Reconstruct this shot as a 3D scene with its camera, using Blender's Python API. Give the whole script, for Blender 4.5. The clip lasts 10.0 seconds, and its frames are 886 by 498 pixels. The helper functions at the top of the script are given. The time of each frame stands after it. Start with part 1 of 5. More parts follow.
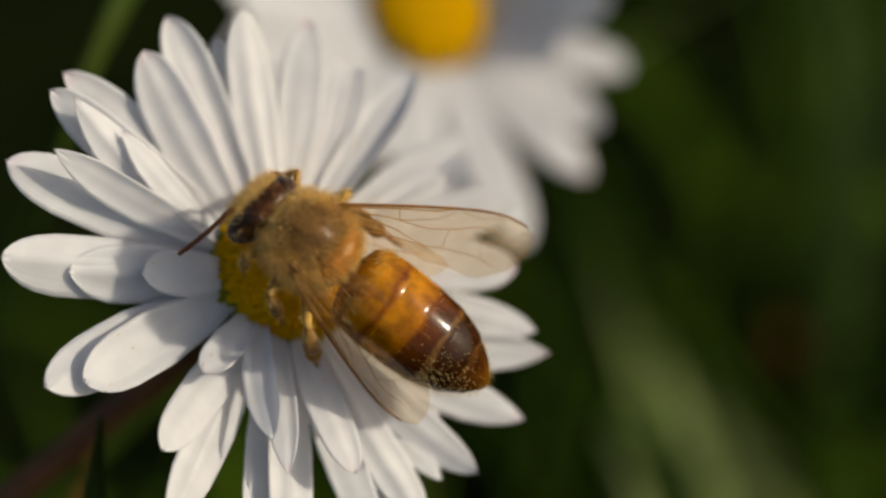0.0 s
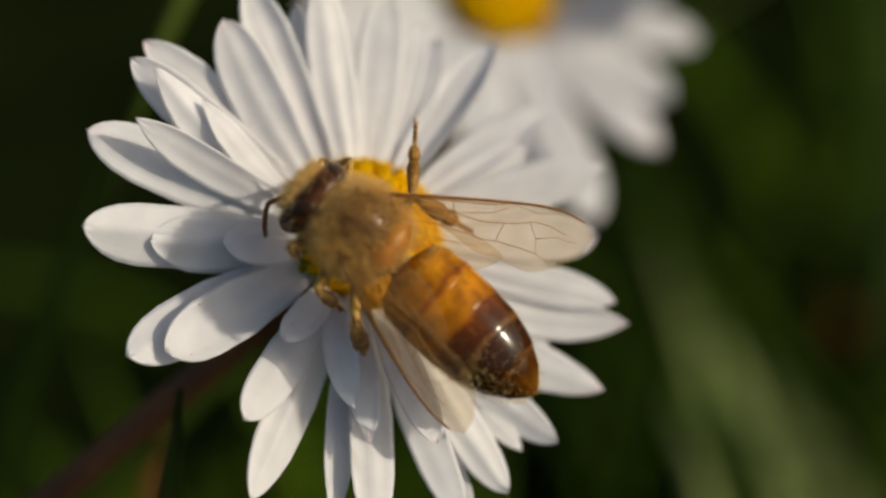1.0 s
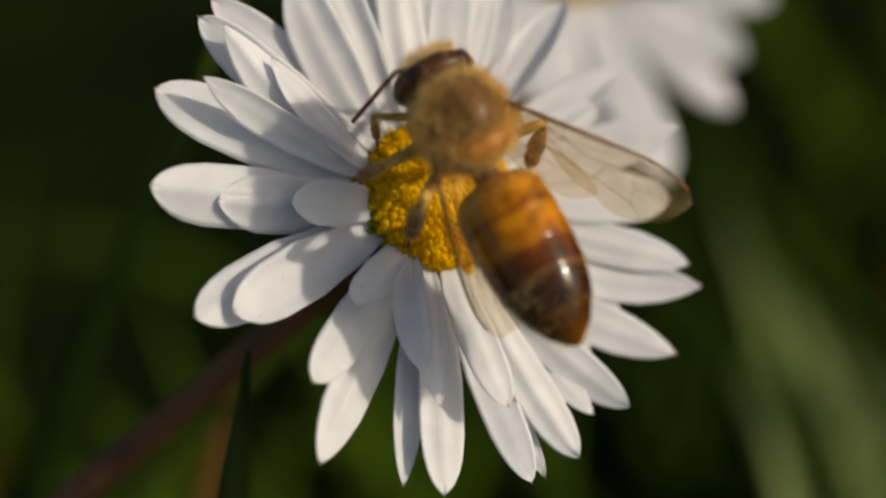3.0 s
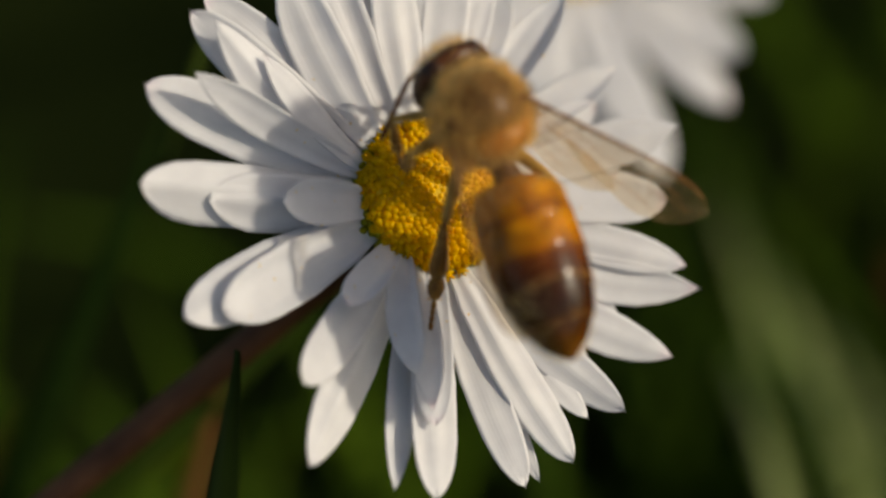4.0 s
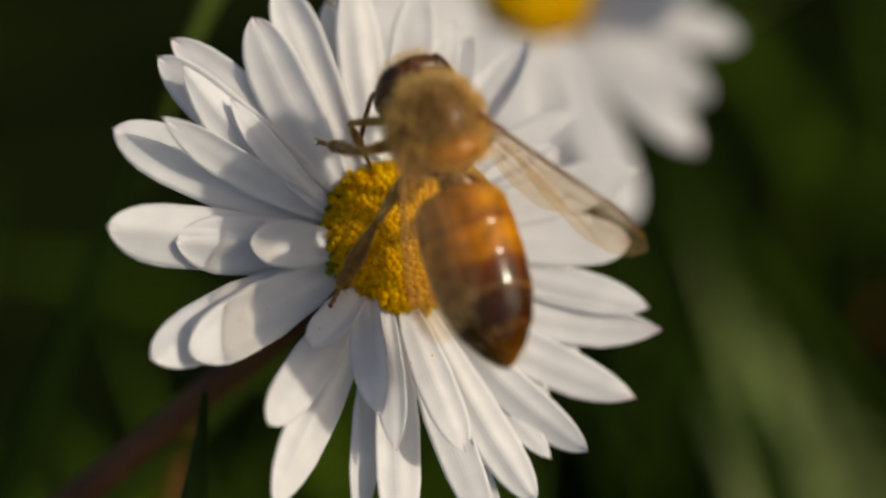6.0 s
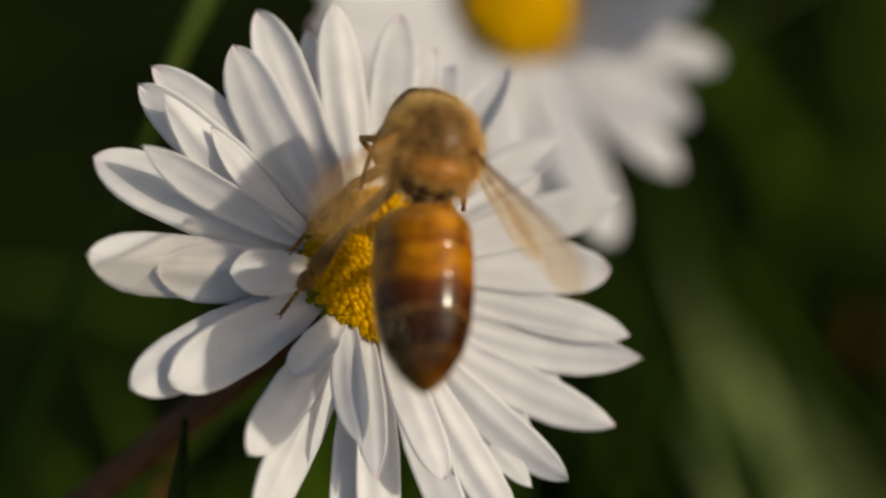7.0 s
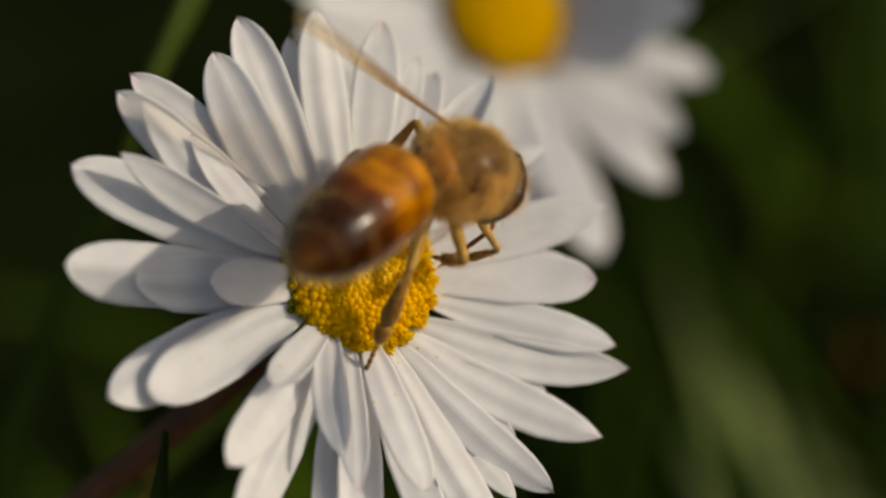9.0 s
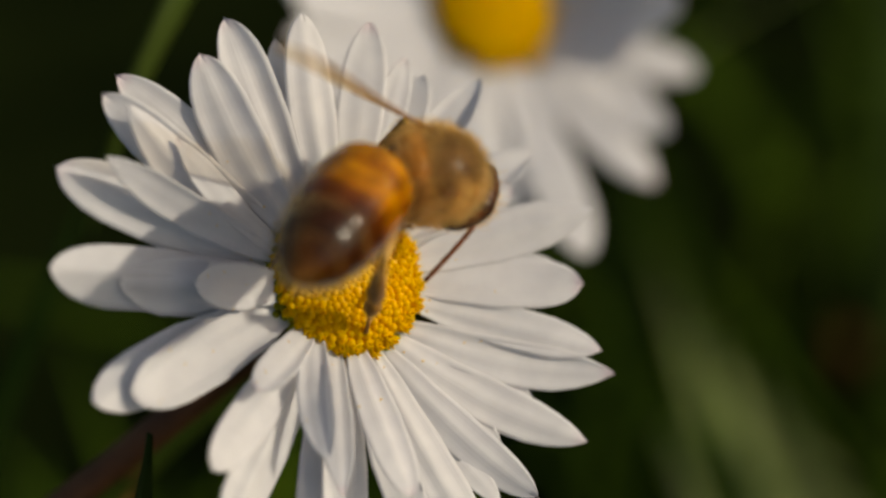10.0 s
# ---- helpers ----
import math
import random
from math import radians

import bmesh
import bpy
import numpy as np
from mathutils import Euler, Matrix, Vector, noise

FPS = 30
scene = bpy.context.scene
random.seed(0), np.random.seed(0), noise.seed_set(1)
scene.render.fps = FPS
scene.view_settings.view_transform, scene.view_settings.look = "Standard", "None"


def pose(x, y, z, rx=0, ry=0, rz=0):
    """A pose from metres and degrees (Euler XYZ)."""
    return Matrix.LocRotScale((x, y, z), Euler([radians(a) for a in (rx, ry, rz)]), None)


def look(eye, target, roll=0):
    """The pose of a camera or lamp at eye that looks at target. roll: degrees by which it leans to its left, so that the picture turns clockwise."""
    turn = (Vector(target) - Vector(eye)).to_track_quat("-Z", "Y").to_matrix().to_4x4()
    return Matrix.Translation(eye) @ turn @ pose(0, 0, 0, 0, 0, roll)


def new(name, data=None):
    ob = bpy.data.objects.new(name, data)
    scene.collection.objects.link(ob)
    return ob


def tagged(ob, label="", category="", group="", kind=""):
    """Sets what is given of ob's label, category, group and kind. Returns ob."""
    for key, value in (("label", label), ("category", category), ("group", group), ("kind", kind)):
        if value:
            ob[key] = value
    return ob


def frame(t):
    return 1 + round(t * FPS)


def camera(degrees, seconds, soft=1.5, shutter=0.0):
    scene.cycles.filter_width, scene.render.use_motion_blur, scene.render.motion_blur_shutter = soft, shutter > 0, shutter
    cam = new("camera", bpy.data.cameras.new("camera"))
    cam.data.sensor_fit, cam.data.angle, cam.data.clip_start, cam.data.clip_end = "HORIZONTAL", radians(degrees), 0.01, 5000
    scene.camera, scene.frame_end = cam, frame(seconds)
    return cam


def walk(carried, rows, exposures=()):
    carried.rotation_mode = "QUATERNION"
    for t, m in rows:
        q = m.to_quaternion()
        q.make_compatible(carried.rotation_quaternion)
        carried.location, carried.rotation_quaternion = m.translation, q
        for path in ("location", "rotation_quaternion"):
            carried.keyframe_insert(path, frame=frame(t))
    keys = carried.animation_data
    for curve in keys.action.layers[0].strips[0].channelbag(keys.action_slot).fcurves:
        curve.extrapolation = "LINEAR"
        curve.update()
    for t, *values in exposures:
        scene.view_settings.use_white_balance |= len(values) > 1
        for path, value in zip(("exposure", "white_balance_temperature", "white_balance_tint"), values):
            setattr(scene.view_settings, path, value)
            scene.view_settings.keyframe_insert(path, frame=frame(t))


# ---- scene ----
from mathutils.bvhtree import BVHTree

MM = 0.001

# ---- camera and its path ----
cam = camera(20.0, 10.0, soft=2.5)
walk(cam, [
    (0, pose(0.00537, -0.07472, 0.14539, 45.163, 0.022, -1.044)),
    (0.5, pose(0.00403, -0.07550, 0.14450, 45.465, 0.408, -1.119)),
    (1, pose(0.00297, -0.07503, 0.14449, 44.957, 0.418, -0.698)),
    (1.5, pose(0.00201, -0.07481, 0.14395, 44.798, 0.816, -0.862)),
    (2, pose(0.00192, -0.07451, 0.14397, 44.468, 1.023, -0.315)),
    (2.5, pose(0.00261, -0.07484, 0.14379, 44.425, 1.446, 0.192)),
    (4, pose(0.00219, -0.07240, 0.14314, 43.574, 0.747, 0.474)),
    (4.5, pose(0.00220, -0.07303, 0.14335, 43.922, 0.594, 0.476)),
    (5, pose(0.00278, -0.07292, 0.14366, 44.000, 0.850, 0.338)),
    (5.5, pose(0.00346, -0.07342, 0.14376, 44.417, 0.809, 0.542)),
    (7, pose(0.00371, -0.07221, 0.14475, 44.482, 0.348, 0.300)),
    (7.5, pose(0.00374, -0.07227, 0.14432, 44.838, 0.422, 0.024)),
    (8, pose(0.00401, -0.07278, 0.14416, 45.176, 0.472, 0.183)),
    (8.5, pose(0.00431, -0.07257, 0.14363, 45.310, 0.471, 0.395)),
    (9, pose(0.00469, -0.07217, 0.14311, 45.313, 0.592, 0.290)),
    (9.5, pose(0.00489, -0.07104, 0.14363, 44.812, 0.220, 0.704)),
    (10, pose(0.00472, -0.07081, 0.14399, 44.517, 0.122, 0.347)),
], exposures=[(0, -0.28, 7450, 6.0), (5.5, -0.27, 7500, 6.5), (7.5, -0.37, 7600, 6.5), (10, -0.47, 7700, 7.0)])
cam.data.dof.use_dof = True
cam.data.dof.focus_distance = 0.1015
cam.data.dof.aperture_fstop = 14.0

# ---- daylight ----
SUN_WAY = Vector((0.834, -0.089, 0.544)).normalized()
world = bpy.data.worlds.new("daylight")
scene.world = world
world.use_nodes = True
wn = world.node_tree.nodes
sky = wn.new("ShaderNodeTexSky")
sky.sky_type = "NISHITA"
sky.sun_disc = False
sky.dust_density = 3.0
sky.sun_elevation = math.asin(SUN_WAY.z)
sky.sun_rotation = math.atan2(SUN_WAY.x, SUN_WAY.y)
wn["Background"].inputs["Strength"].default_value = 0.125
world.node_tree.links.new(sky.outputs[0], wn["Background"].inputs["Color"])
sun_data = bpy.data.lights.new("sun", "SUN")
sun_data.energy = 2.95
sun_data.angle = radians(1.4)
sun_data.color = (1.0, 0.94, 0.85)
sun = new("sun", sun_data)
sun.matrix_world = look(SUN_WAY * 3, (0, 0, 0))


# ---- materials ----
def material(name):
    m = bpy.data.materials.new(name)
    m.use_nodes = True
    nt = m.node_tree
    return m, nt, nt.nodes, nt.nodes["Principled BSDF"]


def node(nt, kind, **values):
    nd = nt.nodes.new(kind)
    for key, value in values.items():
        nd.inputs[key.replace("_", " ")].default_value = value
    return nd


def ramp(nt, fac, stops):
    nd = nt.nodes.new("ShaderNodeValToRGB")
    els = nd.color_ramp.elements
    while len(els) < len(stops):
        els.new(0.5)
    for el, (pos, col) in zip(els, stops):
        el.position, el.color = pos, (*col, 1)
    nt.links.new(fac, nd.inputs[0])
    return nd.outputs[0]


def mixed(nt, fac, a, b, mode="MIX"):
    nd = nt.nodes.new("ShaderNodeMix")
    nd.data_type, nd.blend_type = "RGBA", mode
    for value, slot in ((fac, nd.inputs[0]), (a, nd.inputs[6]), (b, nd.inputs[7])):
        if isinstance(value, bpy.types.NodeSocket):
            nt.links.new(value, slot)
        elif isinstance(value, (int, float)):
            slot.default_value = value
        else:
            slot.default_value = (*value, 1)
    return nd.outputs[2]


def noise_of(nt, scale, detail=3.0, rough=0.5, coords="Object", squeeze=(1, 1, 1)):
    tc = nt.nodes.new("ShaderNodeTexCoord")
    mp = nt.nodes.new("ShaderNodeMapping")
    mp.inputs["Scale"].default_value = squeeze
    nt.links.new(tc.outputs[coords], mp.inputs[0])
    nd = node(nt, "ShaderNodeTexNoise", Scale=scale, Detail=detail, Roughness=rough)
    nt.links.new(mp.outputs[0], nd.inputs["Vector"])
    return nd.outputs[0]


def along(nt, axis=0):
    """The distance along a piece, 0 to 1, from its own unwrapping (axis 1: across it)."""
    uv = nt.nodes.new("ShaderNodeUVMap")
    uv.uv_map = "along"
    sep = nt.nodes.new("ShaderNodeSeparateXYZ")
    nt.links.new(uv.outputs[0], sep.inputs[0])
    return sep.outputs[axis]


def relief(nt, shader, height, strength, distance):
    bp = node(nt, "ShaderNodeBump", Strength=strength, Distance=distance)
    nt.links.new(height, bp.inputs["Height"])
    nt.links.new(bp.outputs[0], shader.inputs["Normal"])


def through_light(nt, shader, color, share):
    """Lets part of the light pass through a thin tissue."""
    out = nt.nodes["Material Output"]
    tl = nt.nodes.new("ShaderNodeBsdfTranslucent")
    if isinstance(color, bpy.types.NodeSocket):
        nt.links.new(color, tl.inputs["Color"])
    else:
        tl.inputs["Color"].default_value = (*color, 1)
    mx = nt.nodes.new("ShaderNodeMixShader")
    mx.inputs[0].default_value = share
    nt.links.new(shader.outputs[0], mx.inputs[1])
    nt.links.new(tl.outputs[0], mx.inputs[2])
    nt.links.new(mx.outputs[0], out.inputs["Surface"])


def petal_material():
    m, nt, nodes, bsdf = material("petal_white")
    u, v = along(nt), along(nt, 1)
    info = nt.nodes.new("ShaderNodeObjectInfo")
    tip = ramp(nt, u, [(0.93, (0, 0, 0)), (0.995, (1, 1, 1))])
    amount = nt.nodes.new("ShaderNodeMath")
    amount.operation = "MULTIPLY"
    nt.links.new(tip, amount.inputs[0])
    pick = nt.nodes.new("ShaderNodeMath")
    pick.operation = "MULTIPLY_ADD"
    nt.links.new(info.outputs["Random"], pick.inputs[0])
    pick.inputs[1].default_value, pick.inputs[2].default_value = 0.75, -0.38
    pick.use_clamp = True
    nt.links.new(pick.outputs[0], amount.inputs[1])
    base = ramp(nt, noise_of(nt, 900, 4), [(0.3, (0.785, 0.785, 0.815)), (0.7, (0.865, 0.865, 0.885))])
    root = mixed(nt, ramp(nt, u, [(0.0, (1, 1, 1)), (0.16, (0, 0, 0))]), base, (0.70, 0.74, 0.58))
    col = mixed(nt, amount.outputs[0], root, (0.76, 0.50, 0.60))
    nt.links.new(col, bsdf.inputs["Base Color"])
    bsdf.inputs["Roughness"].default_value = 0.48
    bsdf.inputs["Specular IOR Level"].default_value = 0.35
    bsdf.inputs["Sheen Weight"].default_value = 0.08
    wave = node(nt, "ShaderNodeTexWave", Scale=3.2, Distortion=1.2, Detail=2.0)
    wave.bands_direction = "Y"
    uv = nt.nodes.new("ShaderNodeUVMap")
    uv.uv_map = "along"
    nt.links.new(uv.outputs[0], wave.inputs["Vector"])
    fine = noise_of(nt, 5200, 3)
    both = nt.nodes.new("ShaderNodeMath")
    both.operation = "MULTIPLY_ADD"
    nt.links.new(fine, both.inputs[0])
    both.inputs[1].default_value = 0.55
    nt.links.new(wave.outputs["Fac"], both.inputs[2])
    relief(nt, bsdf, both.outputs[0], 0.055, 0.00005)
    through_light(nt, bsdf, col, 0.40)
    return m


def tissue(name, dark, light, scale, rough=0.55, share=0.0, bump=0.3, squeeze=(1, 1, 1), size=0.0001, random_by=0.0, gloss=0.22, glow=None):
    """Plant tissue: two tones at two scales, a fine relief, and light passing through it."""
    m, nt, nodes, bsdf = material(name)
    big = noise_of(nt, scale, 3, squeeze=squeeze)
    col = ramp(nt, big, [(0.3, dark), (0.72, light)])
    fine = noise_of(nt, scale * 7, 4, squeeze=squeeze)
    col = mixed(nt, 0.35, col, ramp(nt, fine, [(0.3, (0.55, 0.55, 0.55)), (0.75, (1, 1, 1))]), "MULTIPLY")
    if random_by:
        geo = nt.nodes.new("ShaderNodeNewGeometry")
        col = mixed(nt, random_by, col, ramp(nt, geo.outputs["Random Per Island"], [(0.0, (0.35, 0.42, 0.3)), (0.55, (1, 1, 1)), (0.93, (1.2, 1.1, 0.7)), (1.0, (1.9, 1.2, 0.7))]), "MULTIPLY")
    nt.links.new(col, bsdf.inputs["Base Color"])
    bsdf.inputs["Roughness"].default_value = rough
    bsdf.inputs["Specular IOR Level"].default_value = gloss
    relief(nt, bsdf, fine, bump, size)
    if share:
        through_light(nt, bsdf, glow or col, share)
    return m


PETAL = petal_material()
FLORET = tissue("floret_yellow", (0.93, 0.595, 0.001), (0.97, 0.700, 0.003), 1400, 0.5, 0.5, size=0.00003, glow=(0.99, 0.66, 0.001))
FLORET_OPEN = tissue("floret_open_yellow", (0.92, 0.600, 0.001), (0.97, 0.710, 0.005), 1400, 0.5, 0.5, size=0.00003, glow=(0.99, 0.66, 0.001))
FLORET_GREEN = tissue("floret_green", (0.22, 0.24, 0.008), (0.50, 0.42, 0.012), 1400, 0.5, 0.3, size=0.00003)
FLORET_LEMON = tissue("floret_lemon", (0.92, 0.63, 0.001), (0.97, 0.73, 0.005), 1400, 0.5, 0.55, size=0.00003, glow=(0.99, 0.71, 0.001))


def receptacle_material():
    """Green at the rim, where the disc meets the petals, golden above."""
    m, nt, nodes, bsdf = material("receptacle")
    tc = nt.nodes.new("ShaderNodeTexCoord")
    sep = nt.nodes.new("ShaderNodeSeparateXYZ")
    nt.links.new(tc.outputs["Object"], sep.inputs[0])
    scaled = nt.nodes.new("ShaderNodeMath")
    scaled.operation = "MULTIPLY_ADD"
    nt.links.new(sep.outputs[2], scaled.inputs[0])
    scaled.inputs[1].default_value, scaled.inputs[2].default_value = 500.0, 0.3
    col = ramp(nt, scaled.outputs[0], [(0.30, (0.11, 0.13, 0.008)), (0.42, (0.56, 0.40, 0.005)), (0.60, (0.90, 0.56, 0.003))])
    col = mixed(nt, 0.5, col, ramp(nt, noise_of(nt, 2400, 4), [(0.3, (0.55, 0.55, 0.5)), (0.7, (1, 1, 1))]), "MULTIPLY")
    nt.links.new(col, bsdf.inputs["Base Color"])
    bsdf.inputs["Roughness"].default_value = 0.6
    relief(nt, bsdf, noise_of(nt, 5000, 3), 0.6, 0.0001)
    return m


RECEPTACLE = receptacle_material()
BRACT = tissue("bract_green", (0.03, 0.055, 0.008), (0.08, 0.12, 0.02), 700, 0.6, 0.1)
STEM = tissue("stem_brown", (0.080, 0.032, 0.014), (0.165, 0.070, 0.030), 600, 0.6, squeeze=(1, 1, 0.15))
BLADE = tissue("blade_green", (0.032, 0.066, 0.007), (0.074, 0.115, 0.019), 160, 0.5, 0.3, squeeze=(1, 1, 0.2))
BLADE_PALE = tissue("blade_pale", (0.31, 0.385, 0.135), (0.43, 0.50, 0.21), 120, 0.6, 0.3, squeeze=(1, 1, 0.2))
BLADE_MID = tissue("blade_mid", (0.23, 0.30, 0.095), (0.32, 0.39, 0.145), 120, 0.6, 0.3, squeeze=(1, 1, 0.2))
# the next two are blade greens with shade put into their colour
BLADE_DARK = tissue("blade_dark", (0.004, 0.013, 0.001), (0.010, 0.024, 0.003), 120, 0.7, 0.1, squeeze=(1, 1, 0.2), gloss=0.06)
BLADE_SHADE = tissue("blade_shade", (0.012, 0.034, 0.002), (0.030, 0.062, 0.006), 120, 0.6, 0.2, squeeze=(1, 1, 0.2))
BLADE_STRAW = tissue("blade_straw", (0.20, 0.095, 0.024), (0.34, 0.175, 0.050), 200, 0.7, 0.3, squeeze=(1, 1, 0.2))
BLADE_DRY = tissue("blade_dry", (0.085, 0.036, 0.010), (0.16, 0.075, 0.022), 200, 0.7, 0.2, squeeze=(1, 1, 0.2))
GRASS = tissue("grass_green", (0.020, 0.052, 0.002), (0.066, 0.124, 0.007), 60, 0.75, 0.2, random_by=0.9, gloss=0.08)
SOIL = tissue("soil", (0.004, 0.007, 0.0015), (0.012, 0.018, 0.0035), 40, 1.0, size=0.002, gloss=0.02)


def shell_material():
    m, nt, nodes, bsdf = material("amber_shell")
    u = along(nt)
    geo = noise_of(nt, 520, 5, 0.62)
    wob = nt.nodes.new("ShaderNodeMath")
    wob.operation = "MULTIPLY_ADD"
    nt.links.new(geo, wob.inputs[0])
    wob.inputs[1].default_value = 0.17
    nt.links.new(u, wob.inputs[2])
    part_of = nt.nodes.new("ShaderNodeMath")
    part_of.operation = "MULTIPLY"
    nt.links.new(wob.outputs[0], part_of.inputs[0])
    part_of.inputs[1].default_value = 1 / 1.1
    col = ramp(nt, part_of.outputs[0], [(0.064, (0.20, 0.064, 0.002)), (0.136, (0.46, 0.180, 0.003)), (0.270, (0.40, 0.145, 0.002)), (0.300, (0.19, 0.046, 0.002)),
                                    (0.345, (0.46, 0.172, 0.003)), (0.475, (0.38, 0.128, 0.002)), (0.520, (0.135, 0.032, 0.003)), (0.630, (0.062, 0.015, 0.002)),
                                    (0.652, (0.17, 0.078, 0.022)), (0.680, (0.038, 0.010, 0.002)), (0.800, (0.034, 0.009, 0.002)), (0.816, (0.13, 0.056, 0.014)),
                                    (0.840, (0.050, 0.014, 0.002)), (0.890, (0.075, 0.023, 0.003)), (0.970, (0.17, 0.066, 0.007))])
    col = mixed(nt, 0.7, col, ramp(nt, noise_of(nt, 1700, 5, 0.65), [(0.28, (0.34, 0.28, 0.22)), (0.5, (0.9, 0.9, 0.9)), (0.72, (1.35, 1.35, 1.35))]), "MULTIPLY")
    col = mixed(nt, 0.6, col, ramp(nt, noise_of(nt, 800, 3, 0.55), [(0.36, (0.48, 0.42, 0.36)), (0.5, (0.95, 0.95, 0.95)), (0.66, (1.3, 1.35, 1.35))]), "MULTIPLY")
    nt.links.new(col, bsdf.inputs["Base Color"])
    bsdf.inputs["Roughness"].default_value = 0.24
    bsdf.inputs["Specular IOR Level"].default_value = 0.10
    bsdf.inputs["Subsurface Weight"].default_value = 0.30
    bsdf.inputs["Subsurface Radius"].default_value = (1.0, 0.36, 0.10)
    bsdf.inputs["Subsurface Scale"].default_value = 0.0004
    bsdf.inputs["Coat Weight"].default_value = 0.30
    bsdf.inputs["Coat Roughness"].default_value = 0.14
    relief(nt, bsdf, noise_of(nt, 9000, 2), 0.25, 0.00002)
    return m


def chitin(name, dark, light, rough, scale=1500, coat=0.0, bump=0.3, squeeze=(1, 1, 1)):
    m, nt, nodes, bsdf = material(name)
    col = ramp(nt, noise_of(nt, scale, 4, squeeze=squeeze), [(0.3, dark), (0.7, light)])
    nt.links.new(col, bsdf.inputs["Base Color"])
    bsdf.inputs["Roughness"].default_value = rough
    bsdf.inputs["Coat Weight"].default_value = coat
    bsdf.inputs["Specular IOR Level"].default_value = 0.22
    relief(nt, bsdf, noise_of(nt, scale * 5, 2), bump, 0.00003)
    return m


def hair_material(name, dark, light):
    m, nt, nodes, bsdf = material(name)
    geo = nt.nodes.new("ShaderNodeNewGeometry")
    col = ramp(nt, geo.outputs["Random Per Island"], [(0.0, dark), (1.0, light)])
    nt.links.new(col, bsdf.inputs["Base Color"])
    bsdf.inputs["Roughness"].default_value = 0.45
    through_light(nt, bsdf, col, 0.4)
    return m


def wing_material():
    m, nt, nodes, bsdf = material("wing_membrane")
    bsdf.inputs["Base Color"].default_value = (0.84, 0.56, 0.29, 1)
    bsdf.inputs["Roughness"].default_value = 0.28
    bsdf.inputs["Specular IOR Level"].default_value = 0.4
    relief(nt, bsdf, noise_of(nt, 1500, 3), 0.4, 0.00005)
    clear = nt.nodes.new("ShaderNodeBsdfTransparent")
    clear.inputs["Color"].default_value = (0.982, 0.945, 0.875, 1)
    through_light(nt, bsdf, (0.94, 0.66, 0.34), 0.62)
    film = nt.nodes["Material Output"].inputs["Surface"].links[0].from_socket
    mx = nt.nodes.new("ShaderNodeMixShader")
    nt.links.new(ramp(nt, noise_of(nt, 800, 3), [(0.3, (0.065, 0.065, 0.065)), (0.75, (0.14, 0.14, 0.14))]), mx.inputs[0])
    nt.links.new(clear.outputs[0], mx.inputs[1])
    nt.links.new(film, mx.inputs[2])
    nt.links.new(mx.outputs[0], nt.nodes["Material Output"].inputs["Surface"])
    return m


POLLEN = tissue("pollen_pale", (0.66, 0.46, 0.16), (0.88, 0.70, 0.36), 3000, 0.7, 0.2, size=0.00001)
SHELL = shell_material()
THORAX = chitin("thorax_brown", (0.36, 0.195, 0.05), (0.58, 0.34, 0.095), 0.5)
BACK = chitin("back_brown", (0.075, 0.036, 0.013), (0.30, 0.155, 0.050), 0.32, 1300, squeeze=(0.3, 1, 1))
WAIST_DARK = chitin("waist_dark", (0.030, 0.013, 0.006), (0.10, 0.042, 0.014), 0.5)
PLATE = chitin("plate_amber", (0.26, 0.090, 0.008), (0.48, 0.19, 0.020), 0.36)
HEAD = chitin("head_brown", (0.030, 0.010, 0.004), (0.14, 0.048, 0.014), 0.34)
EYE = chitin("eye_dark", (0.022, 0.009, 0.005), (0.060, 0.023, 0.010), 0.36, 4000, 0.1, 0.3)
LEG = chitin("leg_brown", (0.32, 0.170, 0.032), (0.58, 0.36, 0.095), 0.4)
LEG_DARK = chitin("leg_dark", (0.115, 0.048, 0.009), (0.35, 0.170, 0.030), 0.4)
FEELER = chitin("feeler_dark", (0.10, 0.030, 0.010), (0.22, 0.07, 0.022), 0.4)
VEIN = chitin("vein_brown", (0.30, 0.145, 0.035), (0.45, 0.25, 0.075), 0.5)
VEIN_DARK = chitin("vein_dark", (0.17, 0.068, 0.014), (0.28, 0.125, 0.03), 0.5)
FUR = hair_material("fur_gold", (0.64, 0.37, 0.085), (0.98, 0.74, 0.31))
FUR_DARK = hair_material("fur_brown", (0.14, 0.070, 0.022), (0.62, 0.38, 0.135))
FUR_PALE = hair_material("fur_pale", (0.66, 0.46, 0.17), (0.97, 0.79, 0.42))
WING = wing_material()


# ---- mesh helpers ----
def raw(name, verts, faces, mat, parent=None, label="", uvs=None, smooth=True):
    """One mesh object from plain lists, under a thing or a part; uvs: (along, across) for each vertex."""
    me = bpy.data.meshes.new(name)
    me.from_pydata([tuple(v) for v in verts], [], faces)
    if smooth:
        me.polygons.foreach_set("use_smooth", [True] * len(me.polygons))
    if uvs is not None:
        layer = me.uv_layers.new(name="along")
        for loop in me.loops:
            layer.data[loop.index].uv = uvs[loop.vertex_index]
    me.materials.append(mat)
    me.update()
    ob = new(name, me)
    if parent is not None:
        ob.parent = parent
    if label:
        ob["label"] = label
    return ob


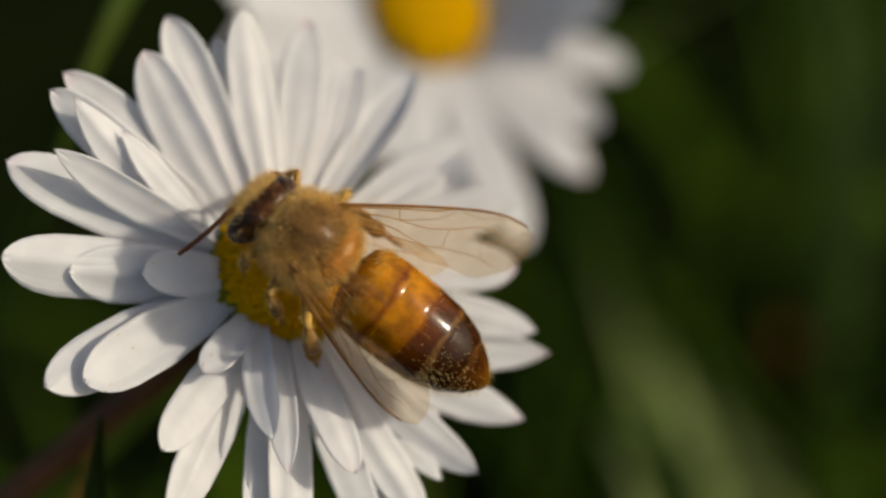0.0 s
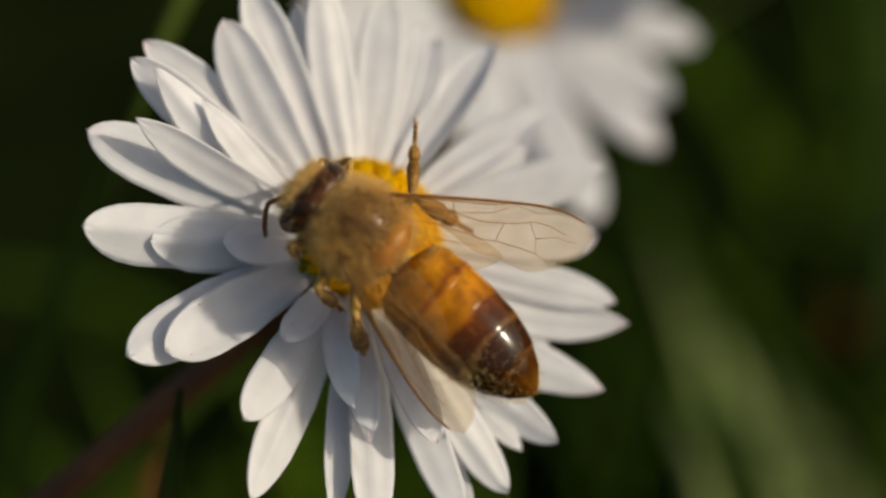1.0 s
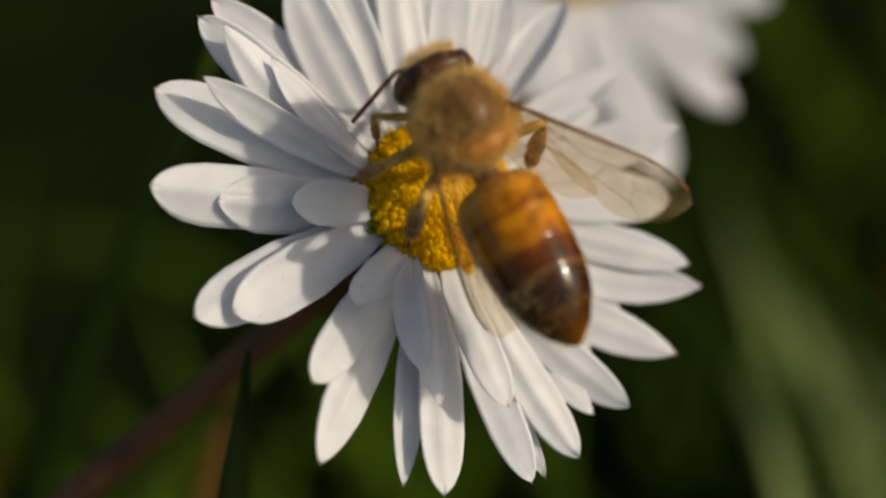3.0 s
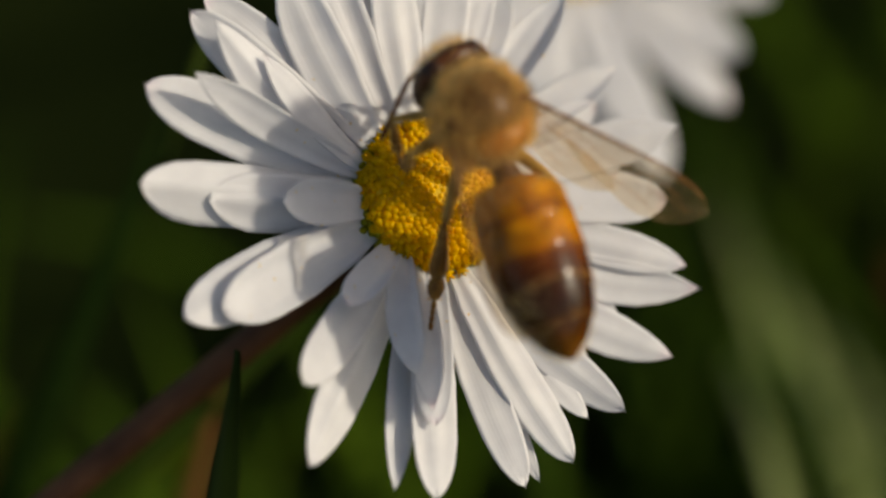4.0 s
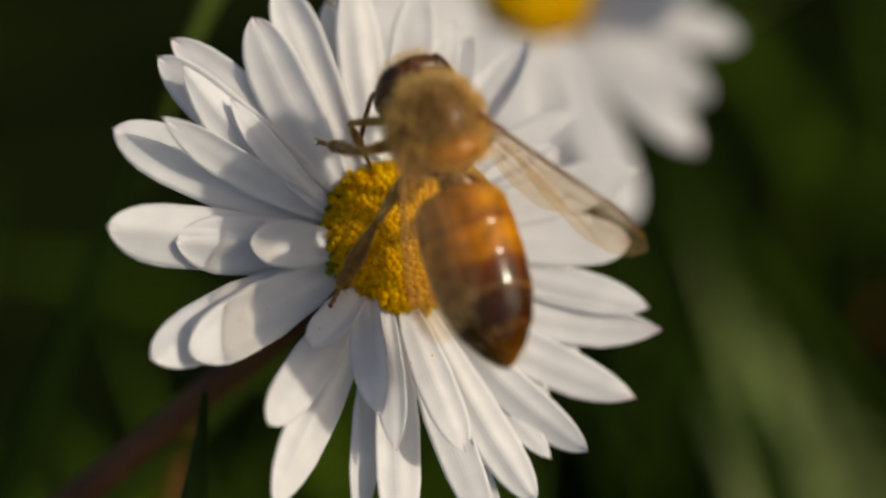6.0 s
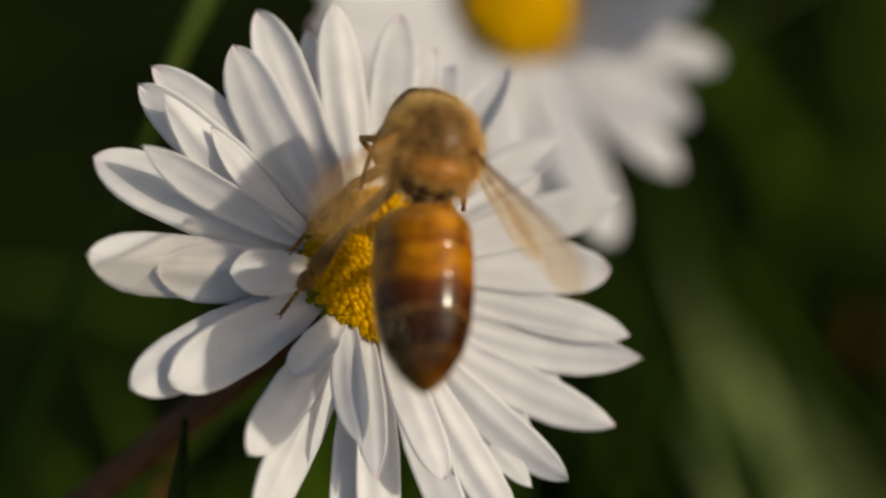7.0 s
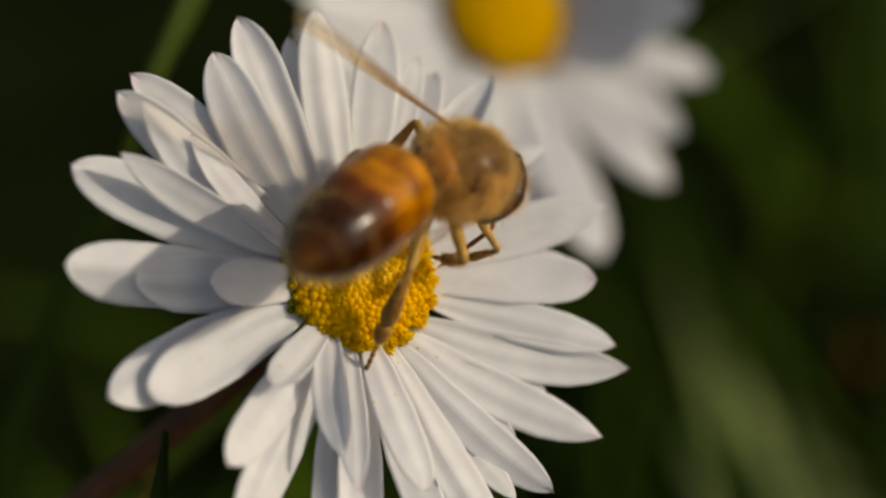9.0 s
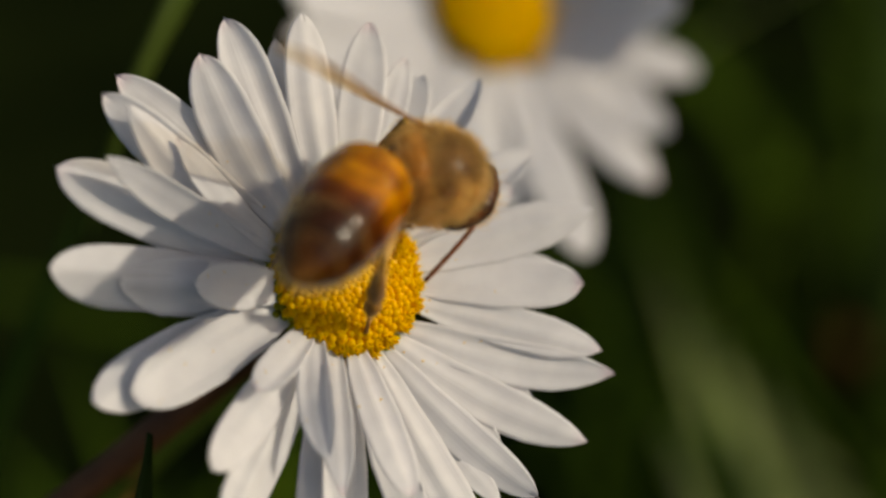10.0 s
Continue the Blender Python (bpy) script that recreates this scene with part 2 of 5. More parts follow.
def loft(rings, closed=True, caps=True, base=0):
    """Faces between equal rings of vertices that follow one another."""
    n, m = len(rings), len(rings[0])
    verts = [v for r in rings for v in r]
    faces = []
    for i in range(n - 1):
        for j in range(m if closed else m - 1):
            k = (j + 1) % m
            faces.append((base + i * m + j, base + i * m + k, base + (i + 1) * m + k, base + (i + 1) * m + j))
    if caps:
        faces.append(tuple(base + j for j in range(m))[::-1])
        faces.append(tuple(base + (n - 1) * m + j for j in range(m)))
    return verts, faces


def tube_rings(points, radii, sides=8):
    """Rings round a bent line."""
    pts = [Vector(p) for p in points]
    rings = []
    side = None
    for i, p in enumerate(pts):
        way = (pts[min(i + 1, len(pts) - 1)] - pts[max(i - 1, 0)]).normalized()
        if side is None:
            side = way.orthogonal().normalized()
        side = (side - way * side.dot(way)).normalized()
        up = way.cross(side)
        rings.append([p + radii[i] * (math.cos(a) * side + math.sin(a) * up) for a in (2 * math.pi * k / sides for k in range(sides))])
    return rings


def bezier(a, b, c, d, steps):
    a, b, c, d = (Vector(q) for q in (a, b, c, d))
    return [a * (1 - t) ** 3 + 3 * b * t * (1 - t) ** 2 + 3 * c * t * t * (1 - t) + d * t ** 3 for t in (i / steps for i in range(steps + 1))]


def lerp_list(stops, s):
    for (s0, v0), (s1, v1) in zip(stops, stops[1:]):
        if s <= s1:
            f = (s - s0) / (s1 - s0)
            f = f * f * (3 - 2 * f)
            return v0 + (v1 - v0) * f
    return stops[-1][1]


def join_lists(pieces):
    verts, faces = [], []
    for v, f in pieces:
        base = len(verts)
        verts += v
        faces += [tuple(base + i for i in q) for q in f]
    return verts, faces


# ---- daisy ----
PETAL_STEPS = [0, 0.06, 0.14, 0.25, 0.38, 0.52, 0.65, 0.76, 0.85, 0.91, 0.955, 0.985, 1.0]
PETAL_SHAPE = [(0, 0.40), (0.12, 0.50), (0.30, 0.80), (0.55, 1.0), (0.71, 0.98)]


def petal_half(s, point):
    """Half the width along a petal, as a share of its widest part; point: 0 a round tip, 1 a pointed one."""
    if s <= 0.71:
        return lerp_list(PETAL_SHAPE, s)
    q = (s - 0.71) / 0.29
    blunt, sharp = 0.98 * max(0.0, 1 - q ** 2.3) ** 0.6, 0.98 * max(0.0, 1 - q ** 1.5) ** 0.8
    return max(0.05, blunt + (sharp - blunt) * point)


def petal(parent, azimuth, reach, width, lift, z0, rng, root=0.0, twist=0.0, rim=0.0, point=None, droop=0.0, fold=0.0):
    """One ray floret: a tongue of two shallow grooves, from the rim of the disc outwards.
    root: degrees by which it springs from beside its tip's bearing; rim: how far one edge stands up;
    fold: slope by which one half hangs from the midrib; droop: mm by which the back is arched."""
    start, far = 2.1 * MM, reach * MM
    a0 = radians(root)
    p0, p2 = Vector((start * math.cos(a0), start * math.sin(a0))), Vector((far, 0))
    p1 = p0 * 0.45 + p2 * 0.55
    p1 += Vector((math.cos(a0 * 0.8), math.sin(a0 * 0.8))) * (start + (far - start) * 0.5) * 0.55 - p1 * 0.55
    length = far - start
    slope = math.tan(radians(lift))
    cols = 10
    verts, uvs = [], []
    cup = rng.uniform(-0.10, 0.18)
    groove = rng.uniform(0.010, 0.034)
    wave_at = rng.uniform(0, 6)
    point = rng.uniform(0.0, 0.35) if point is None else point
    for side in (1, -1):
        for s in PETAL_STEPS:
            half = petal_half(s, point) * width * MM / 2
            at = p0 * (1 - s) ** 2 + p1 * 2 * s * (1 - s) + p2 * s * s
            way = ((p1 - p0) * (1 - s) + (p2 - p1) * s).normalized()
            z = slope * length * (0.4 * s + 0.6 * s * s) + 4 * droop * MM * s * (1 - s)
            tw = radians(twist) * (s if abs(twist) < 20 else min(1.0, s / 0.6) ** 2 * (3 - 2 * min(1.0, s / 0.6)))
            for j in range(cols + 1):
                v = 2 * j / cols - 1
                notch = 0.014 * length * math.cos(v * 7.5) * max(0, s - 0.9) / 0.1 * (1 - abs(v))
                yy = v * half
                zz = groove * width * MM * math.cos(v * 2 * math.pi) * min(1, 4 * s) * min(1, 3 * (1.02 - s)) + cup * half * v * v
                zz += abs(rim) * half * max(0.0, v * math.copysign(1, rim) - 0.15) ** 2
                zz -= abs(fold) * half * max(0.0, v * math.copysign(1, fold)) * min(1.0, 3 * s)
                zz += 0.03 * width * MM * math.sin(wave_at + 7 * s + 1.3 * v)
                thick = (0.055 if side > 0 else -0.055) * MM * min(1.0, 0.35 + 1.2 * (1 - abs(v))) * min(1.0, 0.3 + 6 * (1 - s))
                y2 = yy * math.cos(tw) - zz * math.sin(tw)
                z2 = yy * math.sin(tw) + zz * math.cos(tw)
                verts.append((at.x + way.x * notch - way.y * y2, at.y + way.y * notch + way.x * y2, z0 * MM + z + z2 + thick))
                uvs.append((s, (v + 1) / 2))
    n, m = len(PETAL_STEPS), cols + 1
    faces = []
    for i in range(n - 1):
        for j in range(cols):
            a = i * m + j
            faces.append((a, a + m, a + m + 1, a + 1))
            b = n * m + a
            faces.append((b, b + 1, b + m + 1, b + m))
    for i in range(n - 1):
        a, b = i * m, n * m + i * m
        faces.append((a, b, b + m, a + m))
        a, b = i * m + cols, n * m + i * m + cols
        faces.append((a, a + m, b + m, b))
    for j in range(cols):
        a, b = (n - 1) * m + j, n * m + (n - 1) * m + j
        faces.append((a, b, b + 1, a + 1))
        a, b = j, n * m + j
        faces.append((a, a + 1, b + 1, b))
    ob = raw("petal", verts, faces, PETAL, parent, uvs=uvs)
    ob.matrix_basis = pose(0, 0, 0, 0, 0, azimuth)
    return ob


def floret_mesh(kind, yellow=None):
    """A closed bud, a half-open one or an open five-lobed tube."""
    me_v, me_f = [], []
    if kind == "bud":
        rings = [[(r * MM * math.cos(a), r * MM * math.sin(a), z * MM) for a in (2 * math.pi * k / 7 for k in range(7))]
                 for r, z in ((0.13, -0.3), (0.17, 0.0), (0.215, 0.22), (0.20, 0.36), (0.12, 0.46), (0.03, 0.49))]
        me_v, me_f = loft(rings)
    else:
        spread = 0.30 if kind == "open" else 0.22
        rings = [[(r * MM * math.cos(a), r * MM * math.sin(a), z * MM) for a in (2 * math.pi * k / 10 for k in range(10))]
                 for r, z in ((0.11, -0.3), (0.13, 0.05), (0.20, 0.32))]
        tip = [((spread if k % 2 == 0 else 0.20) * MM * math.cos(2 * math.pi * k / 10), (spread if k % 2 == 0 else 0.20) * MM * math.sin(2 * math.pi * k / 10),
                (0.50 if k % 2 == 0 else 0.40) * MM) for k in range(10)]
        inner = [(0.09 * MM * math.cos(2 * math.pi * k / 10), 0.09 * MM * math.sin(2 * math.pi * k / 10), 0.38 * MM) for k in range(10)]
        me_v, me_f = loft(rings + [tip, inner])
        post = tube_rings([(0, 0, 0.2 * MM), (0, 0, 0.5 * MM), (0, 0, 0.62 * MM)], [0.05 * MM, 0.06 * MM, 0.03 * MM], 6)
        v2, f2 = loft(post)
        me_v, me_f = join_lists([(me_v, me_f), (v2, f2)])
    me = bpy.data.meshes.new("floret")
    me.from_pydata([tuple(v) for v in me_v], [], me_f)
    me.polygons.foreach_set("use_smooth", [True] * len(me.polygons))
    me.materials.append(yellow or (FLORET if kind == "bud" else FLORET_OPEN))
    return me


FLORETS = [floret_mesh(k) for k in ("bud", "half", "open")]
FLORET_UNRIPE = floret_mesh("bud", FLORET_GREEN)
FLORETS_LEMON = [floret_mesh(k, FLORET_LEMON) for k in ("bud", "half", "open")]


def dome_rings(radius, height, z0):
    rings = []
    for i in range(9):
        q = math.pi / 2 * i / 8
        r = max(0.02, radius * math.cos(q))
        rings.append([(r * MM * math.cos(a), r * MM * math.sin(a), (z0 + height * math.sin(q)) * MM) for a in (2 * math.pi * k / 28 for k in range(28))])
    return rings


def disc(parent, radius, height, count, rng, meshes=FLORETS, unripe=None):
    """The domed middle: florets in a spiral; those of the half turned to the light stand alone, the rest are joined."""
    v, f = loft([[(x * 0.8, y * 0.8, -0.6 * MM) for x, y, z in dome_rings(radius, height, 0)[0]]] + dome_rings(radius * 0.985, height - 0.17, 0))
    ob = raw("disc", v, f, RECEPTACLE, parent, "domed golden-yellow disc")
    scale = math.sqrt(270 / count)
    rest = {}
    for i in range(count):
        s = (i + 0.5) / count
        r = radius * math.sqrt(s) * 0.985
        a = i * 2.399963 + rng.uniform(-0.05, 0.05)
        z = (height - 0.3) * math.sqrt(max(0.0, 1 - (r / radius) ** 2 * 0.985)) - 0.27 + 0.22 * (1 - scale)
        lean = math.degrees(math.atan2(r * (height - 0.3) / radius, max(0.4, math.sqrt(max(0.01, radius ** 2 - r * r)))))
        kind = 0 if s < 0.70 else (1 if s < 0.88 else 2)
        if rng.random() < 0.12:
            kind = min(2, kind + 1)
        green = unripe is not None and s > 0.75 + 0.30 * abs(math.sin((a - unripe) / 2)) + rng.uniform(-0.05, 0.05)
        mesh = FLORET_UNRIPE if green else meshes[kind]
        size = (1.12 + 0.22 * s) * rng.uniform(0.90, 1.10) * (0.8 if green else 1.0) * scale
        m = (Matrix.Translation((r * MM * math.cos(a), r * MM * math.sin(a), z * MM)) @ pose(0, 0, 0, 0, 0, math.degrees(a)) @
             pose(0, 0, 0, 0, min(62, lean * 1.0) + rng.uniform(-7, 7), rng.uniform(0, 72)) @ Matrix.Scale(size, 4))
        if count <= 300 or math.sin(a + 0.6) < 0.1:
            p = bpy.data.objects.new("floret", mesh)
            scene.collection.objects.link(p)
            p.parent = ob
            p.matrix_basis = m
        else:
            rest.setdefault(mesh.materials[0], []).append(([m @ q.co for q in mesh.vertices], [tuple(q.vertices) for q in mesh.polygons]))
    for mat, pieces in rest.items():
        v, f = join_lists(pieces)
        raw("floret_mass", v, f, mat, ob, "packed small florets")["kind"] = "stuff"
    return ob


def bract(parent, azimuth, rng):
    """A green bract under the head."""
    verts, faces = [], []
    steps = [0, 0.3, 0.6, 0.85, 1.0]
    for side in (0.06, -0.06):
        for s in steps:
            half = 0.75 * math.sin(math.pi * (0.25 + 0.72 * s)) * MM
            r = 1.0 + 3.4 * s
            z = -1.9 + 1.75 * s ** 0.7
            for v in (-1, 0, 1):
                verts.append((r * MM, v * half, (z + side - 0.12 * v * v) * MM))
    n = len(steps)
    for i in range(n - 1):
        for j in range(2):
            a = i * 3 + j
            faces += [(a, a + 3, a + 4, a + 1), (n * 3 + a, n * 3 + a + 1, n * 3 + a + 4, n * 3 + a + 3)]
        faces += [(i * 3, n * 3 + i * 3, n * 3 + i * 3 + 3, i * 3 + 3), (i * 3 + 2, i * 3 + 5, n * 3 + i * 3 + 5, n * 3 + i * 3 + 2)]
    ob = raw("bract", verts, faces, BRACT, parent)
    ob.matrix_basis = pose(0, 0, 0, 0, 0, azimuth)


def daisy(label, place, group="daisies in the grass"):
    head = new("daisy")
    head.matrix_world = place
    tagged(head, label, "flower", group)
    return head


def head_pose(center, normal, right):
    z = Vector(normal).normalized()
    x = Vector(right)
    x = (x - z * x.dot(z)).normalized()
    return Matrix.Translation(center) @ Matrix((x, z.cross(x), z)).transposed().to_4x4()


def stem(parent, points, radius):
    """A round stem from the underside of the head down to the ground, in the head's own space."""
    inv = parent.matrix_world.inverted()
    line = bezier(*[inv @ Vector(p) for p in points], 28)
    rings = tube_rings(line, [radius * MM * (1.25 if i == 0 else 1.0 + 0.04 * math.sin(i * 1.7)) for i in range(len(line))], 12)
    v, f = loft(rings)
    raw("stem", v, f, STEM, parent, "slender brown stem")


FRONT_AT = Vector((0, 0, 0.070))
FRONT_N = Vector((0.30306, -0.49992, 0.81131))

# bearing of the tip (degrees), reach and width (mm), lift (degrees), bearing of the root from that of the tip
UPPER = [
    (185.5, 9.36, 2.29, 9, 2), (212.5, 10.27, 2.50, 9, -3), (235.5, 10.05, 1.93, 17, 3), (245.3, 12.50, 2.15, 9, 1), (269.4, 12.45, 2.05, 8, 2),
    (298.3, 12.16, 1.92, 5, -9), (313.0, 11.70, 1.75, 6, -18), (329.3, 11.98, 1.95, 2, -24), (343.8, 11.82, 1.93, 6, -26), (347.5, 11.00, 1.80, 7, 0),
    (2.0, 9.98, 2.20, 8, 2), (18.7, 10.90, 2.10, 9, 0), (37.2, 10.25, 1.97, 1, 4), (57.5, 10.70, 1.84, 2, 5), (85.9, 10.88, 2.02, 6, 0),
    (102.6, 10.90, 2.10, 11, 2), (127.3, 10.72, 2.25, 11, 16), (147.5, 11.24, 1.80, 14, 16), (159.8, 10.91, 1.60, 16, 5)]
LOWER = [
    (182.8, 12.15, 2.39, 11, 2), (209.3, 11.70, 2.45, 8, -5), (262.4, 12.15, 1.40, 6, -3), (287.6, 12.35, 1.70, 6, -7), (291.4, 12.30, 1.05, 4, -6),
    (306.4, 11.00, 1.30, 5, -10), (316.0, 9.30, 1.50, 4, -10), (330.7, 9.20, 1.50, 4, -10), (7.4, 9.15, 1.47, 6, 0), (31.6, 8.38, 1.61, 6, 0),
    (70.5, 9.44, 1.84, 6, 0), (75.9, 9.84, 1.38, 6, 0), (108.0, 10.30, 1.42, 6, 9), (117.6, 11.63, 2.05, 7, 7), (141.6, 12.28, 1.93, 5, -5),
    (147.7, 12.20, 2.02, 10, 3), (163.5, 12.47, 2.45, 7, 3)]
SHORT = [
    (146.0, 8.88, 1.30, 14, 18), (187.5, 6.45, 1.95, 15, 4), (231.5, 6.40, 1.50, 24, 4), (261.5, 7.75, 1.50, 20, -25), (267.3, 9.00, 1.30, 16, -8), (284.5, 9.25, 1.75, 17, -8)]

# petals that are clearly turned about their length (degrees), that have one raised edge, pointed or round tips, a folded half, or an arched back (mm)
TURNED = {146.0: 14, 159.8: -36, 147.7: -24, 141.6: -12, 147.5: 12, 57.5: -12, 37.2: -12, 70.5: -18, 163.5: 8, 261.5: 22, 267.3: 14, 231.5: 10, 313.0: 10, 343.8: 6}
RIM = {57.5: -0.9, 37.2: -0.9, 147.5: 0.4, 231.5: 0.8, 187.5: -0.5, 261.5: 0.6, 267.3: 0.5, 284.5: 0.5, 127.3: -0.4, 117.6: -0.6, 343.8: 0.4, 269.4: -0.4}
TIP = {146.0: 0.9, 18.7: 0.9, 343.8: 0.9, 329.3: 0.7, 347.5: 0.5, 245.3: 0.6, 262.4: 0.8, 163.5: 0.0, 182.8: 0.0, 209.3: 0.0, 212.5: 0.0, 235.5: 0.0, 284.5: 0.1, 231.5: 0.0,
       159.8: 0.9, 147.5: 0.9, 267.3: 0.8, 261.5: 0.7, 187.5: 0.3, 57.5: 0.9, 37.2: 0.9, 85.9: 0.4, 102.6: 0.2, 117.6: 0.2, 127.3: 0.1}
FOLD = {182.8: 0.85, 185.5: 0.8, 147.5: 0.75, 209.3: 0.35, 245.3: 0.4, 163.5: 0.5, 284.5: 0.3, 298.3: 0.3, 313.0: -0.35, 127.3: 0.35}
ARCH = {231.5: 0.45, 187.5: 0.25, 261.5: 0.5, 267.3: 0.4, 284.5: 0.35, 163.5: 0.3, 298.3: 0.25, 313.0: 0.2, 182.8: 0.15}


def pollen(head, count, rng):
    """Loose yellow grains that lie on the petals round the disc."""
    verts, faces = [], []
    for ob in head.children:
        if ob.name.startswith("petal"):
            m, k = ob.matrix_basis, len(verts)
            verts += [m @ v.co for v in ob.data.vertices]
            faces += [tuple(k + i for i in p.vertices) for p in ob.data.polygons]
    tree = BVHTree.FromPolygons(verts, faces)
    pieces = []
    while len(pieces) < count:
        a, r = rng.uniform(0, 2 * math.pi), 3.6 + abs(rng.gauss(0, 2.2))
        hit = tree.ray_cast(Vector((r * MM * math.cos(a), r * MM * math.sin(a), 0.02)), Vector((0, 0, -1)))
        if hit[0] is None:
            continue
        size = rng.uniform(0.022, 0.050) * MM
        rings = [[hit[0] + Vector((size * q * math.cos(w), size * q * math.sin(w), size * h)) for w in (math.pi * k / 3 for k in range(6))]
                 for q, h in ((0.5, -0.2), (1.0, 0.5), (0.8, 1.2), (0.2, 1.6))]
        pieces.append(loft(rings))
    v, f = join_lists(pieces)
    ob = raw("pollen", v, f, FLORET, head, "yellow pollen grains on the petals")
    ob["kind"] = "stuff"


def pressed(azimuth, root, swing=0.0, sink=0.0, roll=0.0):
    """The pose of a petal that a foot pushes: turned about the place where it springs from the disc."""
    at = Vector((2.1 * MM * math.cos(radians(root)), 2.1 * MM * math.sin(radians(root)), 0.3 * MM))
    turn = Matrix.Rotation(radians(swing), 4, "Z") @ Matrix.Rotation(radians(sink), 4, "Y") @ Matrix.Rotation(radians(roll), 4, "X")
    return pose(0, 0, 0, 0, 0, azimuth) @ Matrix.Translation(at) @ turn @ Matrix.Translation(-at)


def front_daisy():
    rng = random.Random(5)
    head = daisy("open white daisy with a domed yellow disc, on a brown stem", head_pose(FRONT_AT, FRONT_N, (1, 0, 0)))
    loose = {}
    for rows, z0 in ((UPPER, 0.16), (LOWER, -0.05), (SHORT, 0.30)):
        for i, (az, reach, width, lift, root) in enumerate(rows):
            turn = rng.uniform(-12, 12)
            loose[az] = petal(head, az, reach, width, lift, z0 + 0.12 * (i % 2) + rng.uniform(-0.05, 0.05), rng, root,
                              TURNED.get(az, turn), RIM.get(az, 0.0), TIP.get(az), ARCH.get(az, 0.0), FOLD.get(az, 0.0))
    for i in range(13):
        bract(head, i * 360 / 13 + rng.uniform(-4, 4), rng)
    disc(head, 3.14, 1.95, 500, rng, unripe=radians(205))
    pollen(head, 46, rng)
    n = FRONT_N
    stem(head, [FRONT_AT - n * 1.6 * MM, FRONT_AT - n * 10 * MM, (-0.0122, -0.0050, 0.0607), (-0.1245, -0.0678, -0.0020)], 0.70)
    return loose


# azimuth, reach, width (mm), lift (degrees) of the petals that stand clear
BACK_PETALS = [
    (346, 10.6, 2.24, 8),
    (333, 9.1, 1.98, 4),
    (326, 10.4, 2.38, 8),
    (313, 9.9, 2.32, 3),
    (313, 11.7, 2.45, 6),
    (288, 13.5, 2.77, 9),
    (288, 9.3, 2.64, 2),
    (275, 10.6, 2.32, 2),
    (261, 9.4, 2.64, 4),
    (245, 9.2, 2.64, 4),
    (351, 7.8, 2.81, 48),
    (8, 7.0, 2.81, 48),
    (334, 6.5, 2.32, 42),
    (29, 6.8, 2.81, 42),
]


def back_daisy():
    rng = random.Random(11)
    at = Vector((0.00648, 0.02535, 0.06285))
    n = Vector((0.24, -0.44, 0.86)).normalized()
    head = daisy("white daisy with a yellow disc, standing behind in the grass", head_pose(at, n, (1, 0, 0)))
    for az, reach, width, lift in BACK_PETALS:
        petal(head, az, reach, width, lift, rng.uniform(-0.1, 0.2), rng, twist=rng.uniform(-10, 10))
    for az in (246, 228, 212, 196, 180, 164, 148, 130, 112, 94, 76, 240, 220, 204, 188, 156, 120, 84):
        petal(head, az + rng.uniform(-3, 3), rng.uniform(9.7, 11.0), rng.uniform(1.7, 2.1), rng.uniform(3, 10), rng.uniform(-0.2, 0.2), rng, twist=rng.uniform(-10, 10))
    for i in range(13):
        bract(head, i * 360 / 13, rng)
    disc(head, 2.60, 1.6, 150, rng, FLORETS_LEMON)
    stem(head, [at - n * 1.6 * MM, at - n * 16 * MM, (0.004, 0.036, 0.025), (0.006, 0.040, -0.002)], 0.75)
    return head


# ---- ground and grass ----
def ground():
    me_v = [(-200, -200, 0), (200, -200, 0), (200, 200, 0), (-200, 200, 0)]
    ob = raw("ground", me_v, [(0, 1, 2, 3)], SOIL, smooth=False)
    tagged(ob, "dark bare soil under the grass", "ground", kind="structure")


def blade_lists(root, tip, bow, width, fold=0.25, steps=9):
    """A folded, tapered grass blade from root to tip, bowed by a vector, with a thickness."""
    root, tip, bow = Vector(root), Vector(tip), Vector(bow)
    line = [root.lerp(tip, s) + bow * (4 * s * (1 - s)) for s in (i / steps for i in range(steps + 1))]
    verts, faces = [], []
    for i, p in enumerate(line):
        s = i / steps
        way = (line[min(i + 1, steps)] - line[max(i - 1, 0)]).normalized()
        side = way.cross(Vector((0.6, -0.7, 0.4))).normalized()
        face = side.cross(way).normalized()
        half = width / 2 * min(1, 0.75 + s) * max(0.02, 1 - s ** 3) ** 0.8
        verts += [p - side * half + face * half * fold, p, p + side * half + face * half * fold, p - face * width * 0.06]
    for i in range(steps):
        a, b = i * 4, i * 4 + 4
        faces += [(a, a + 1, b + 1, b), (a + 1, a + 2, b + 2, b + 1), (a + 2, a + 3, b + 3, b + 2), (a + 3, a, b, b + 3)]
    return verts, faces


def grass_blade(root, tip, bow, width, mat, label, fold=0.25):
    v, f = blade_lists(root, tip, bow, width, fold, 14)
    ob = raw("grass_blade", v, f, mat)
    tagged(ob, label, "grass", "single grass blades")
    return ob


